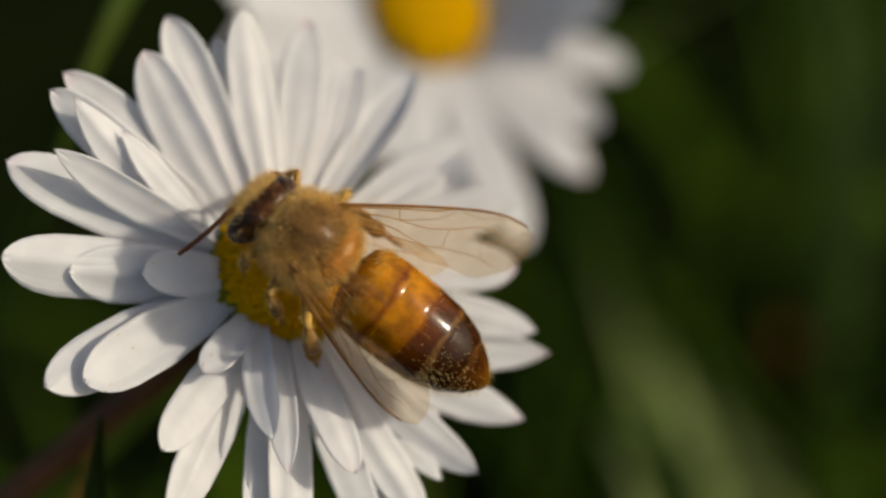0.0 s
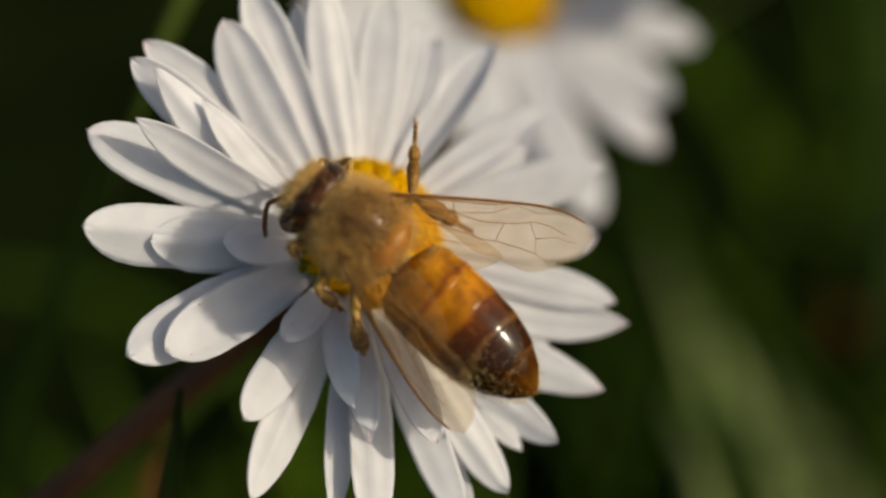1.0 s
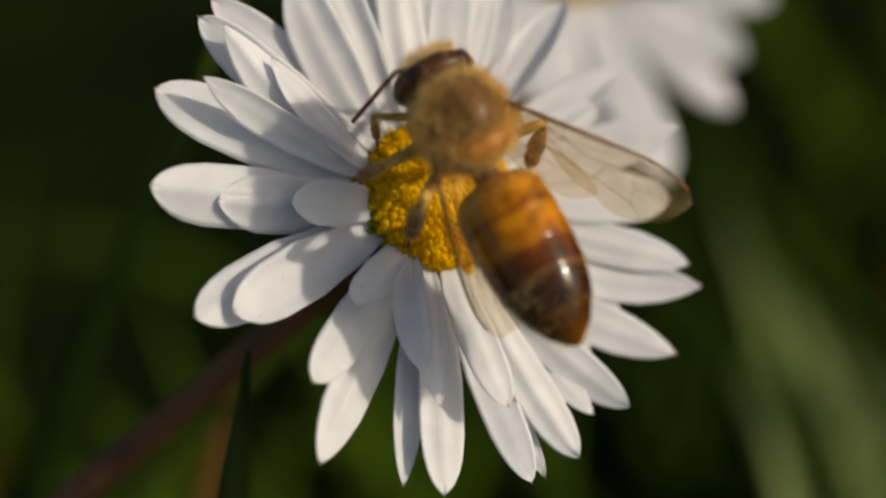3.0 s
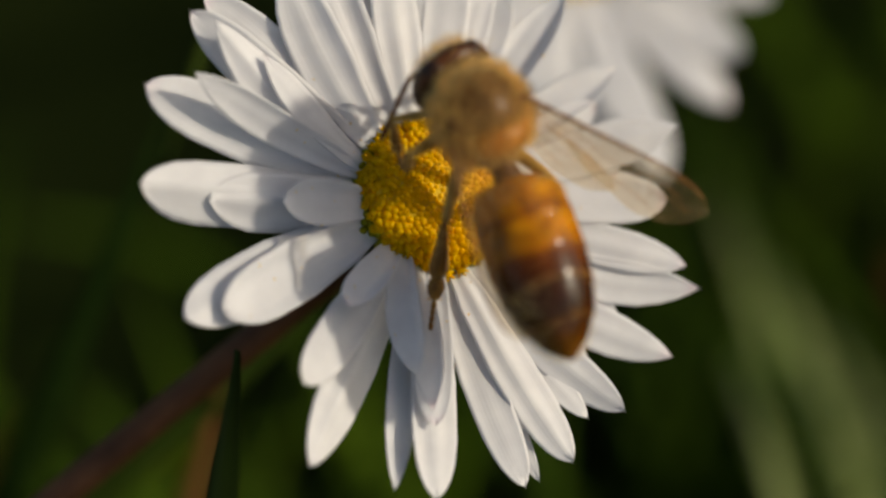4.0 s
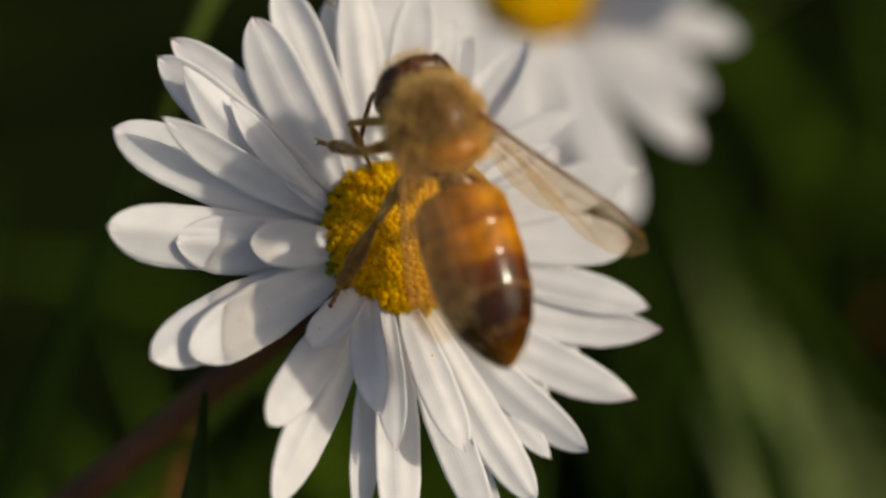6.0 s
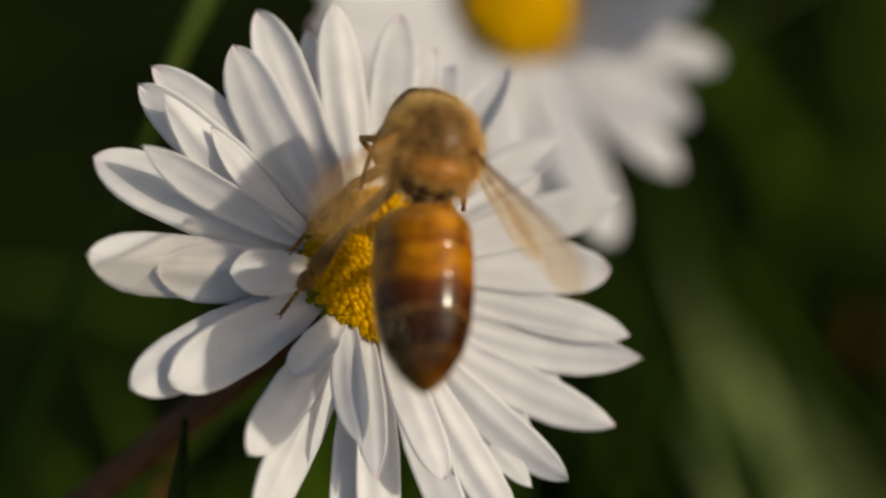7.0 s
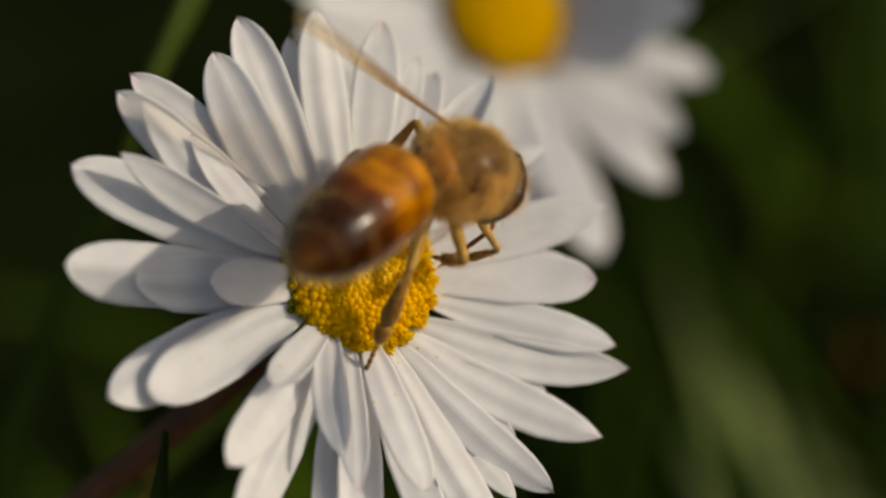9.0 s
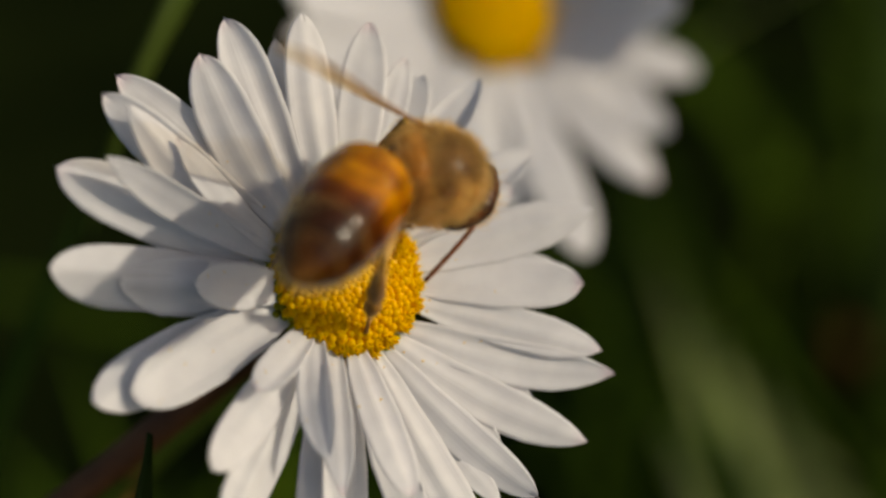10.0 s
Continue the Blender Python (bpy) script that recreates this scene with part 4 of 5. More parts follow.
def wing(body, sg):
    v, f = membrane("fore", 8.5, sg)
    fore = raw("forewing", v, f, WING, body, "clear amber-tinted forewing")
    for i, (v, f) in enumerate(vein_lines("fore", 8.5, sg)):
        raw("vein", v, f, VEIN_DARK if i == 0 else VEIN, fore)
    v, f = membrane("hind", 5.5, sg)
    behind = [raw("hindwing", v, f, WING, fore, "clear hindwing")]
    for v, f in vein_lines("hind", 5.5, sg):
        behind.append(raw("vein", v, f, VEIN, fore))
    for ob in behind:
        ob.matrix_basis = pose(-0.4 * MM, -sg * 0.75 * MM, -0.15 * MM, 0, 0, -sg * 9)
    return fore


ground()
grass()
single_blades()
petals = front_daisy()
back_daisy()
bee, abdomen, head, feelers, wing_right, wing_left, legs, shins = honeybee()


def motions():
    # two short petals give way under the bee's hind foot and spring back
    walk(petals[284.5], [(0, pressed(284.5, -8)), (3.1, pressed(284.5, -8)), (3.8, pressed(284.5, -8, -14.5, 8.5, 19.5)), (4.2, pressed(284.5, -8, -11.7, 7.6, 19.9)),
                         (4.7, pressed(284.5, -8, -11.7, 7.6, 18.6)), (4.8, pressed(284.5, -8, -6.7, 4.3, 0.7)), (5.0, pressed(284.5, -8)), (10, pressed(284.5, -8))])
    walk(petals[261.5], [(0, pressed(261.5, -25)), (4.85, pressed(261.5, -25)), (5.0, pressed(261.5, -25, -23.0, 3.0, -25.6)), (5.12, pressed(261.5, -25)), (10, pressed(261.5, -25))])
    walk(bee, [
        (0, pose(0.00122, -0.00264, 0.07423, -20.0, -30.9, 156.0)),
        (0.5, pose(0.00031, -0.00343, 0.07406, -20.6, -30.6, 156.7)),
        (1, pose(-0.00003, -0.00359, 0.07409, -18.5, -31.1, 153.2)),
        (1.5, pose(0.00010, -0.00379, 0.07418, -18.4, -31.2, 152.7)),
        (2, pose(0.00019, -0.00381, 0.07418, -17.0, -31.7, 150.6)),
        (2.5, pose(0.00111, -0.00272, 0.07521, -2.6, -35.9, 125.5)),
        (2.7, pose(0.00113, -0.00219, 0.07584, -1.1, -36.0, 123.0)),
        (3.8, pose(0.00209, -0.00153, 0.07630, -0.6, -35.4, 122.2)),
        (4, pose(0.00218, -0.00159, 0.07627, -0.6, -35.4, 122.2)),
        (4.5, pose(0.00262, -0.00066, 0.07627, -1.6, -35.7, 123.7)),
        (5, pose(0.00221, -0.00070, 0.07676, 1.8, -35.7, 118.1)),
        (5.5, pose(0.00202, -0.00089, 0.07711, 2.4, -36.0, 117.2)),
        (5.7, pose(0.00179, -0.00087, 0.07713, 4.0, -35.9, 114.6)),
        (6.8, pose(0.00244, 0.00001, 0.07713, 12.7, -28.3, 99.5)),
        (7, pose(0.00246, -0.00004, 0.07685, 20.7, -21.0, 84.7)),
        (7.5, pose(0.00295, 0.00008, 0.07665, 23.3, -17.1, 79.5)),
        (8, pose(0.00369, 0.00062, 0.07637, 29.1, -3.6, 54.1)),
        (8.5, pose(0.00462, 0.00050, 0.07570, 27.3, 3.4, 43.8)),
        (8.8, pose(0.00495, 0.00043, 0.07548, 22.2, 9.9, 34.7)),
        (9, pose(0.00434, 0.00052, 0.07556, 17.7, 18.9, 21.6)),
        (9.5, pose(0.00383, 0.00063, 0.07549, 13.4, 24.5, 13.0)),
        (10, pose(0.00379, 0.00047, 0.07572, 13.8, 23.4, 14.5)),
    ])
    walk(abdomen, [
        (0, pose(-0.00205, 0.00000, -0.00030, -0.0, 1.5, -0.6)),
        (0.5, pose(-0.00210, 0.00000, -0.00030, 0.0, 3.5, 0.6)),
        (1, pose(-0.00225, 0.00000, -0.00030, -0.0, 8.6, -6.2)),
        (1.5, pose(-0.00230, 0.00000, -0.00030, -0.0, 8.1, -8.0)),
        (2, pose(-0.00230, 0.00000, -0.00030, -0.0, 8.4, -8.3)),
        (2.5, pose(-0.00240, 0.00000, -0.00030, 0.0, 10.3, 3.3)),
        (2.7, pose(-0.00245, 0.00000, -0.00030, 0.0, 11.0, 2.6)),
        (3.8, pose(-0.00275, 0.00000, -0.00030, 0.0, 10.5, -10.1)),
        (4, pose(-0.00280, 0.00000, -0.00030, -0.0, 10.8, -10.2)),
        (4.5, pose(-0.00275, 0.00000, -0.00030, 0.0, 12.1, -7.7)),
        (5, pose(-0.00260, 0.00000, -0.00030, 0.0, 9.4, -9.6)),
        (5.5, pose(-0.00250, 0.00000, -0.00030, 0.0, 8.7, -7.8)),
        (5.7, pose(-0.00250, 0.00000, -0.00030, 0.0, 9.0, -4.7)),
        (6.8, pose(-0.00250, 0.00000, -0.00030, -0.0, -2.2, 0.3)),
        (7, pose(-0.00250, 0.00000, -0.00030, -0.0, 2.5, 6.5)),
        (7.5, pose(-0.00245, 0.00000, -0.00030, 0.0, 4.2, 9.3)),
        (8, pose(-0.00230, 0.00000, -0.00030, 0.0, -3.8, 20.2)),
        (8.5, pose(-0.00225, 0.00000, -0.00030, 0.0, -0.4, 24.0)),
        (8.8, pose(-0.00220, 0.00000, -0.00030, 0.0, 3.9, 28.0)),
        (9, pose(-0.00220, 0.00000, -0.00030, -0.0, 5.7, 34.7)),
        (9.5, pose(-0.00220, 0.00000, -0.00030, -0.0, 5.1, 50.7)),
        (10, pose(-0.00220, 0.00000, -0.00030, 0.0, 6.3, 51.6)),
    ])
    walk(head, [
        (0, pose(0.00150, 0.00000, -0.00012, 0.0, -0.0, -10.0)),
        (0.5, pose(0.00150, 0.00000, -0.00012, 0.0, -0.0, -6.0)),
        (1, pose(0.00150, 0.00000, -0.00012, 0.0, -0.0, -4.0)),
        (1.5, pose(0.00150, 0.00000, -0.00012, 0.0, -0.0, -4.0)),
        (2, pose(0.00150, 0.00000, -0.00012, 0.0, -0.0, -4.0)),
        (2.5, pose(0.00150, 0.00000, -0.00012, 0.0, 10.0, -4.0)),
        (2.7, pose(0.00150, 0.00000, -0.00012, 0.0, 12.0, -4.0)),
        (3.8, pose(0.00150, 0.00000, -0.00012, 0.0, 30.0, 3.0)),
        (4, pose(0.00150, 0.00000, -0.00012, 0.0, 32.0, 4.0)),
        (4.5, pose(0.00150, 0.00000, -0.00012, 0.0, 34.0, 6.0)),
        (5, pose(0.00150, 0.00000, -0.00012, 0.0, 34.0, 4.0)),
        (5.5, pose(0.00150, 0.00000, -0.00012, 0.0, 34.0, 4.0)),
        (5.7, pose(0.00150, 0.00000, -0.00012, 0.0, 36.0, 4.0)),
        (6.8, pose(0.00150, 0.00000, -0.00012, 0.0, 62.0, 0.0)),
        (7, pose(0.00150, 0.00000, -0.00012, 0.0, 70.0, 0.0)),
        (7.5, pose(0.00150, 0.00000, -0.00012, 0.0, 75.0, 0.0)),
        (8, pose(0.00150, 0.00000, -0.00012, 0.0, 72.0, -5.0)),
        (8.5, pose(0.00150, 0.00000, -0.00012, 0.0, 60.0, -10.0)),
        (8.8, pose(0.00150, 0.00000, -0.00012, 0.0, 48.0, -12.0)),
        (9, pose(0.00150, 0.00000, -0.00012, 0.0, 48.0, -14.0)),
        (9.5, pose(0.00150, 0.00000, -0.00012, 0.0, 52.0, -14.0)),
        (10, pose(0.00150, 0.00000, -0.00012, 0.0, 52.0, -14.0)),
    ])
    walk(wing_right, [
        (0, pose(-0.00020, -0.00150, 0.00072, 19.7, -1.0, -146.9)),
        (0.5, pose(-0.00020, -0.00150, 0.00072, 19.4, 1.6, -145.6)),
        (1, pose(-0.00020, -0.00150, 0.00072, 30.6, -6.7, -148.5)),
        (1.5, pose(-0.00020, -0.00150, 0.00072, 35.5, 1.4, -145.1)),
        (2, pose(-0.00020, -0.00150, 0.00072, 41.6, -14.8, -151.7)),
        (2.5, pose(-0.00020, -0.00150, 0.00072, 29.7, 2.6, -136.6)),
        (2.7, pose(-0.00020, -0.00150, 0.00072, 38.1, -6.3, -139.6)),
        (3.8, pose(-0.00020, -0.00150, 0.00072, 58.3, -3.0, -142.7)),
        (4, pose(-0.00020, -0.00150, 0.00072, 63.6, -7.2, -145.5)),
        (4.5, pose(-0.00020, -0.00150, 0.00072, 62.4, -2.5, -140.2)),
        (5, pose(-0.00020, -0.00150, 0.00072, 63.7, 3.4, -142.0)),
        (5.5, pose(-0.00020, -0.00150, 0.00072, 61.3, 6.2, -136.2)),
        (5.7, pose(-0.00020, -0.00150, 0.00072, 69.0, 1.6, -139.7)),
        (6.8, pose(-0.00020, -0.00150, 0.00072, -91.0, -151.3, 22.2)),
        (7, pose(-0.00020, -0.00150, 0.00072, -84.8, -145.5, 28.5)),
        (7.5, pose(-0.00020, -0.00150, 0.00072, -78.2, -142.4, 24.8)),
        (8, pose(-0.00020, -0.00150, 0.00072, -81.6, -135.7, 31.1)),
        (8.5, pose(-0.00020, -0.00150, 0.00072, -87.5, -136.5, 36.7)),
        (8.8, pose(-0.00020, -0.00150, 0.00072, 78.5, -47.6, -136.1)),
        (9, pose(-0.00020, -0.00150, 0.00072, 78.9, -48.1, -132.0)),
        (9.5, pose(-0.00020, -0.00150, 0.00072, 76.3, -46.3, -125.5)),
        (10, pose(-0.00020, -0.00150, 0.00072, 75.3, -46.7, -126.6)),
    ])
    walk(wing_left, [
        (0, pose(-0.00020, 0.00150, 0.00072, 50.2, 19.8, 167.9)),
        (0.5, pose(-0.00020, 0.00150, 0.00072, 50.2, 20.4, 166.0)),
        (1, pose(-0.00020, 0.00150, 0.00072, 53.5, 9.3, 162.0)),
        (1.5, pose(-0.00020, 0.00150, 0.00072, 58.3, 11.0, 157.7)),
        (2, pose(-0.00020, 0.00150, 0.00072, 60.6, 21.3, 161.5)),
        (2.5, pose(-0.00020, 0.00150, 0.00072, 42.4, 18.2, 173.6)),
        (2.7, pose(-0.00020, 0.00150, 0.00072, 41.7, 20.8, 174.6)),
        (3.8, pose(-0.00020, 0.00150, 0.00072, 41.3, 3.8, 169.8)),
        (4, pose(-0.00020, 0.00150, 0.00072, 39.6, 2.6, 168.7)),
        (4.5, pose(-0.00020, 0.00150, 0.00072, 39.0, 3.0, 165.6)),
        (5, pose(-0.00020, 0.00150, 0.00072, 34.7, -1.2, 172.8)),
        (5.5, pose(-0.00020, 0.00150, 0.00072, 28.2, -3.4, 168.8)),
        (5.7, pose(-0.00020, 0.00150, 0.00072, 26.7, -2.7, 167.6)),
        (6.8, pose(-0.00020, 0.00150, 0.00072, -25.1, -30.4, 150.9)),
        (7, pose(-0.00020, 0.00150, 0.00072, -44.8, -32.4, 142.7)),
        (7.5, pose(-0.00020, 0.00150, 0.00072, -60.7, -33.5, 134.0)),
        (8, pose(-0.00020, 0.00150, 0.00072, -78.6, -26.7, 142.4)),
        (8.5, pose(-0.00020, 0.00150, 0.00072, -93.3, -26.5, 148.8)),
        (8.8, pose(-0.00020, 0.00150, 0.00072, 68.2, -149.8, -26.5)),
        (9, pose(-0.00020, 0.00150, 0.00072, 51.4, -155.6, -21.0)),
        (9.5, pose(-0.00020, 0.00150, 0.00072, 47.7, -153.7, -3.7)),
        (10, pose(-0.00020, 0.00150, 0.00072, 49.1, -154.7, -0.5)),
    ])
    walk(feelers["left"], [
        (0, pose(0.00130, 0.00035, -0.00050, 28.7, -7.6, -12.2)),
        (0.5, pose(0.00130, 0.00035, -0.00050, -17.8, 4.9, -25.5)),
        (1, pose(0.00130, 0.00035, -0.00050, -17.8, 4.9, -25.5)),
        (1.5, pose(0.00130, 0.00035, -0.00050, -17.8, 4.9, -25.5)),
        (2, pose(0.00130, 0.00035, -0.00050, 0.0, -0.0, 0.0)),
        (2.5, pose(0.00130, 0.00035, -0.00050, 0.0, -0.0, 0.0)),
        (2.7, pose(0.00130, 0.00035, -0.00050, 22.7, -6.1, -1.6)),
        (3.8, pose(0.00130, 0.00035, -0.00050, 22.7, -6.1, -1.6)),
        (4, pose(0.00130, 0.00035, -0.00050, 22.7, -6.1, -1.6)),
        (4.5, pose(0.00130, 0.00035, -0.00050, 20.9, 1.8, -10.4)),
        (5, pose(0.00130, 0.00035, -0.00050, -9.0, -29.7, 3.7)),
        (5.5, pose(0.00130, 0.00035, -0.00050, -3.5, -21.0, 1.6)),
        (5.7, pose(0.00130, 0.00035, -0.00050, -3.5, -21.0, 1.6)),
        (6.8, pose(0.00130, 0.00035, -0.00050, -3.5, -21.0, 1.6)),
        (7, pose(0.00130, 0.00035, -0.00050, 0.0, -0.0, 0.0)),
        (7.5, pose(0.00130, 0.00035, -0.00050, 0.0, -0.0, 0.0)),
        (8, pose(0.00130, 0.00035, -0.00050, 0.0, -0.0, 0.0)),
        (8.5, pose(0.00130, 0.00035, -0.00050, 0.0, -0.0, 0.0)),
        (8.8, pose(0.00130, 0.00035, -0.00050, 0.0, -0.0, 0.0)),
        (9, pose(0.00130, 0.00035, -0.00050, 0.0, -0.0, 0.0)),
        (9.5, pose(0.00130, 0.00035, -0.00050, 0.0, -0.0, 0.0)),
        (10, pose(0.00130, 0.00035, -0.00050, 0.0, -0.0, 0.0)),
    ])
    walk(feelers["right"], [
        (0, pose(0.00130, -0.00035, -0.00050, 0.0, -0.0, 0.0)),
        (0.5, pose(0.00130, -0.00035, -0.00050, 0.0, -0.0, 0.0)),
        (1, pose(0.00130, -0.00035, -0.00050, 0.0, -0.0, 0.0)),
        (1.5, pose(0.00130, -0.00035, -0.00050, 0.0, -0.0, 0.0)),
        (2, pose(0.00130, -0.00035, -0.00050, 0.0, -0.0, 0.0)),
        (2.5, pose(0.00130, -0.00035, -0.00050, 0.0, -0.0, 0.0)),
        (2.7, pose(0.00130, -0.00035, -0.00050, 0.0, -0.0, 0.0)),
        (3.8, pose(0.00130, -0.00035, -0.00050, 0.0, -0.0, 0.0)),
        (4, pose(0.00130, -0.00035, -0.00050, 0.0, -0.0, 0.0)),
        (4.5, pose(0.00130, -0.00035, -0.00050, 0.0, -0.0, 0.0)),
        (5, pose(0.00130, -0.00035, -0.00050, 0.0, -0.0, 0.0)),
        (5.5, pose(0.00130, -0.00035, -0.00050, 0.0, -0.0, 0.0)),
        (5.7, pose(0.00130, -0.00035, -0.00050, 0.0, -0.0, 0.0)),
        (6.8, pose(0.00130, -0.00035, -0.00050, 0.0, -0.0, 0.0)),
        (7, pose(0.00130, -0.00035, -0.00050, 0.0, -0.0, 0.0)),
        (7.5, pose(0.00130, -0.00035, -0.00050, 0.0, -0.0, 0.0)),
        (8, pose(0.00130, -0.00035, -0.00050, -7.1, -27.0, -11.5)),
        (8.5, pose(0.00130, -0.00035, -0.00050, -7.1, -27.0, -11.5)),
        (8.8, pose(0.00130, -0.00035, -0.00050, -7.1, -27.0, -11.5)),
        (9, pose(0.00130, -0.00035, -0.00050, 12.1, -42.7, 0.0)),
        (9.5, pose(0.00130, -0.00035, -0.00050, -34.5, 3.8, 19.7)),
        (10, pose(0.00130, -0.00035, -0.00050, -34.8, -27.6, 6.7)),
    ])
    walk(legs["fore_left"], [
        (0, pose(0.00090, 0.00075, -0.00135, 7.7, -138.8, -121.7)),
        (0.5, pose(0.00090, 0.00075, -0.00135, 7.8, -139.6, -121.5)),
        (1, pose(0.00090, 0.00075, -0.00135, -171.5, -33.5, 59.6)),
        (1.5, pose(0.00090, 0.00075, -0.00135, -175.3, -28.3, 61.1)),
        (2, pose(0.00090, 0.00075, -0.00135, 177.4, -11.9, 62.2)),
        (2.5, pose(0.00090, 0.00075, -0.00135, -179.8, -8.5, 61.0)),
        (2.7, pose(0.00090, 0.00075, -0.00135, -171.0, 0.7, 64.9)),
        (3.8, pose(0.00090, 0.00075, -0.00135, 163.8, 27.4, 47.6)),
        (4, pose(0.00090, 0.00075, -0.00135, -156.7, 9.9, 76.0)),
        (4.5, pose(0.00090, 0.00075, -0.00135, -168.6, 2.6, 64.9)),
        (5, pose(0.00090, 0.00075, -0.00135, -160.2, 2.6, 69.0)),
        (5.5, pose(0.00090, 0.00075, -0.00135, -173.7, 5.3, 63.3)),
        (5.7, pose(0.00090, 0.00075, -0.00135, -166.8, 6.5, 67.4)),
        (6.8, pose(0.00090, 0.00075, -0.00135, 26.5, 136.4, -85.1)),
        (7, pose(0.00090, 0.00075, -0.00135, 13.5, 136.1, -101.7)),
        (7.5, pose(0.00090, 0.00075, -0.00135, 1.3, 142.8, -118.6)),
        (8, pose(0.00090, 0.00075, -0.00135, 15.9, 166.9, -70.4)),
        (8.5, pose(0.00090, 0.00075, -0.00135, 9.5, -162.5, -71.0)),
        (8.8, pose(0.00090, 0.00075, -0.00135, 134.4, 6.6, 99.1)),
        (9, pose(0.00090, 0.00075, -0.00135, 133.6, 1.3, 103.9)),
        (9.5, pose(0.00090, 0.00075, -0.00135, 133.1, -1.1, 106.1)),
        (10, pose(0.00090, 0.00075, -0.00135, 133.1, -1.0, 106.1)),
    ])
    walk(shins["fore_left"], [
        (0, pose(0.00210, 0.00000, 0.00000, 0.0, -143.1, 0.0)),
        (0.5, pose(0.00210, 0.00000, 0.00000, 0.0, -144.1, 0.0)),
        (1, pose(0.00210, 0.00000, 0.00000, 0.0, -143.6, 0.0)),
        (1.5, pose(0.00210, 0.00000, 0.00000, 0.0, -142.3, 0.0)),
        (2, pose(0.00210, 0.00000, 0.00000, 0.0, -142.0, 0.0)),
        (2.5, pose(0.00210, 0.00000, 0.00000, 0.0, -123.7, 0.0)),
        (2.7, pose(0.00210, 0.00000, 0.00000, 0.0, -114.9, 0.0)),
        (3.8, pose(0.00210, 0.00000, 0.00000, 0.0, -63.4, 0.0)),
        (4, pose(0.00210, 0.00000, 0.00000, 0.0, -96.9, 0.0)),
        (4.5, pose(0.00210, 0.00000, 0.00000, 0.0, -99.1, 0.0)),
        (5, pose(0.00210, 0.00000, 0.00000, 0.0, -97.1, 0.0)),
        (5.5, pose(0.00210, 0.00000, 0.00000, 0.0, -106.1, 0.0)),
        (5.7, pose(0.00210, 0.00000, 0.00000, 0.0, -103.7, 0.0)),
        (6.8, pose(0.00210, 0.00000, 0.00000, 0.0, -100.1, 0.0)),
        (7, pose(0.00210, 0.00000, 0.00000, 0.0, -108.0, 0.0)),
        (7.5, pose(0.00210, 0.00000, 0.00000, 0.0, -114.7, 0.0)),
        (8, pose(0.00210, 0.00000, 0.00000, 0.0, -131.0, 0.0)),
        (8.5, pose(0.00210, 0.00000, 0.00000, 0.0, -142.3, 0.0)),
        (8.8, pose(0.00210, 0.00000, 0.00000, 0.0, -102.5, 0.0)),
        (9, pose(0.00210, 0.00000, 0.00000, 0.0, -109.8, 0.0)),
        (9.5, pose(0.00210, 0.00000, 0.00000, 0.0, -113.3, 0.0)),
        (10, pose(0.00210, 0.00000, 0.00000, 0.0, -113.3, 0.0)),
    ])
    walk(legs["fore_right"], [
        (0, pose(0.00090, -0.00075, -0.00135, -166.0, -13.1, -59.3)),
        (0.5, pose(0.00090, -0.00075, -0.00135, -167.1, -7.2, -57.9)),
        (1, pose(0.00090, -0.00075, -0.00135, -166.6, -10.7, -59.1)),
        (1.5, pose(0.00090, -0.00075, -0.00135, -166.5, -11.8, -59.7)),
        (2, pose(0.00090, -0.00075, -0.00135, -165.7, -16.2, -61.3)),
        (2.5, pose(0.00090, -0.00075, -0.00135, -168.8, 9.4, -56.4)),
        (2.7, pose(0.00090, -0.00075, -0.00135, -169.1, 17.7, -55.0)),
        (3.8, pose(0.00090, -0.00075, -0.00135, -169.7, 27.2, -53.7)),
        (4, pose(0.00090, -0.00075, -0.00135, -169.7, 27.2, -53.7)),
        (4.5, pose(0.00090, -0.00075, -0.00135, -169.9, 27.1, -53.9)),
        (5, pose(0.00090, -0.00075, -0.00135, -169.4, 29.6, -53.1)),
        (5.5, pose(0.00090, -0.00075, -0.00135, -169.2, 32.1, -52.6)),
        (5.7, pose(0.00090, -0.00075, -0.00135, -169.0, 32.2, -52.3)),
        (6.8, pose(0.00090, -0.00075, -0.00135, 7.4, -179.1, 23.9)),
        (7, pose(0.00090, -0.00075, -0.00135, 25.9, 174.6, 4.6)),
        (7.5, pose(0.00090, -0.00075, -0.00135, 25.6, 173.5, 6.2)),
        (8, pose(0.00090, -0.00075, -0.00135, 19.3, 175.9, 9.1)),
        (8.5, pose(0.00090, -0.00075, -0.00135, 11.5, 173.2, 16.1)),
        (8.8, pose(0.00090, -0.00075, -0.00135, 6.8, 169.0, 17.8)),
        (9, pose(0.00090, -0.00075, -0.00135, 173.3, 13.4, -65.1)),
        (9.5, pose(0.00090, -0.00075, -0.00135, -15.0, -164.7, 33.7)),
        (10, pose(0.00090, -0.00075, -0.00135, -12.8, -165.7, 31.5)),
    ])
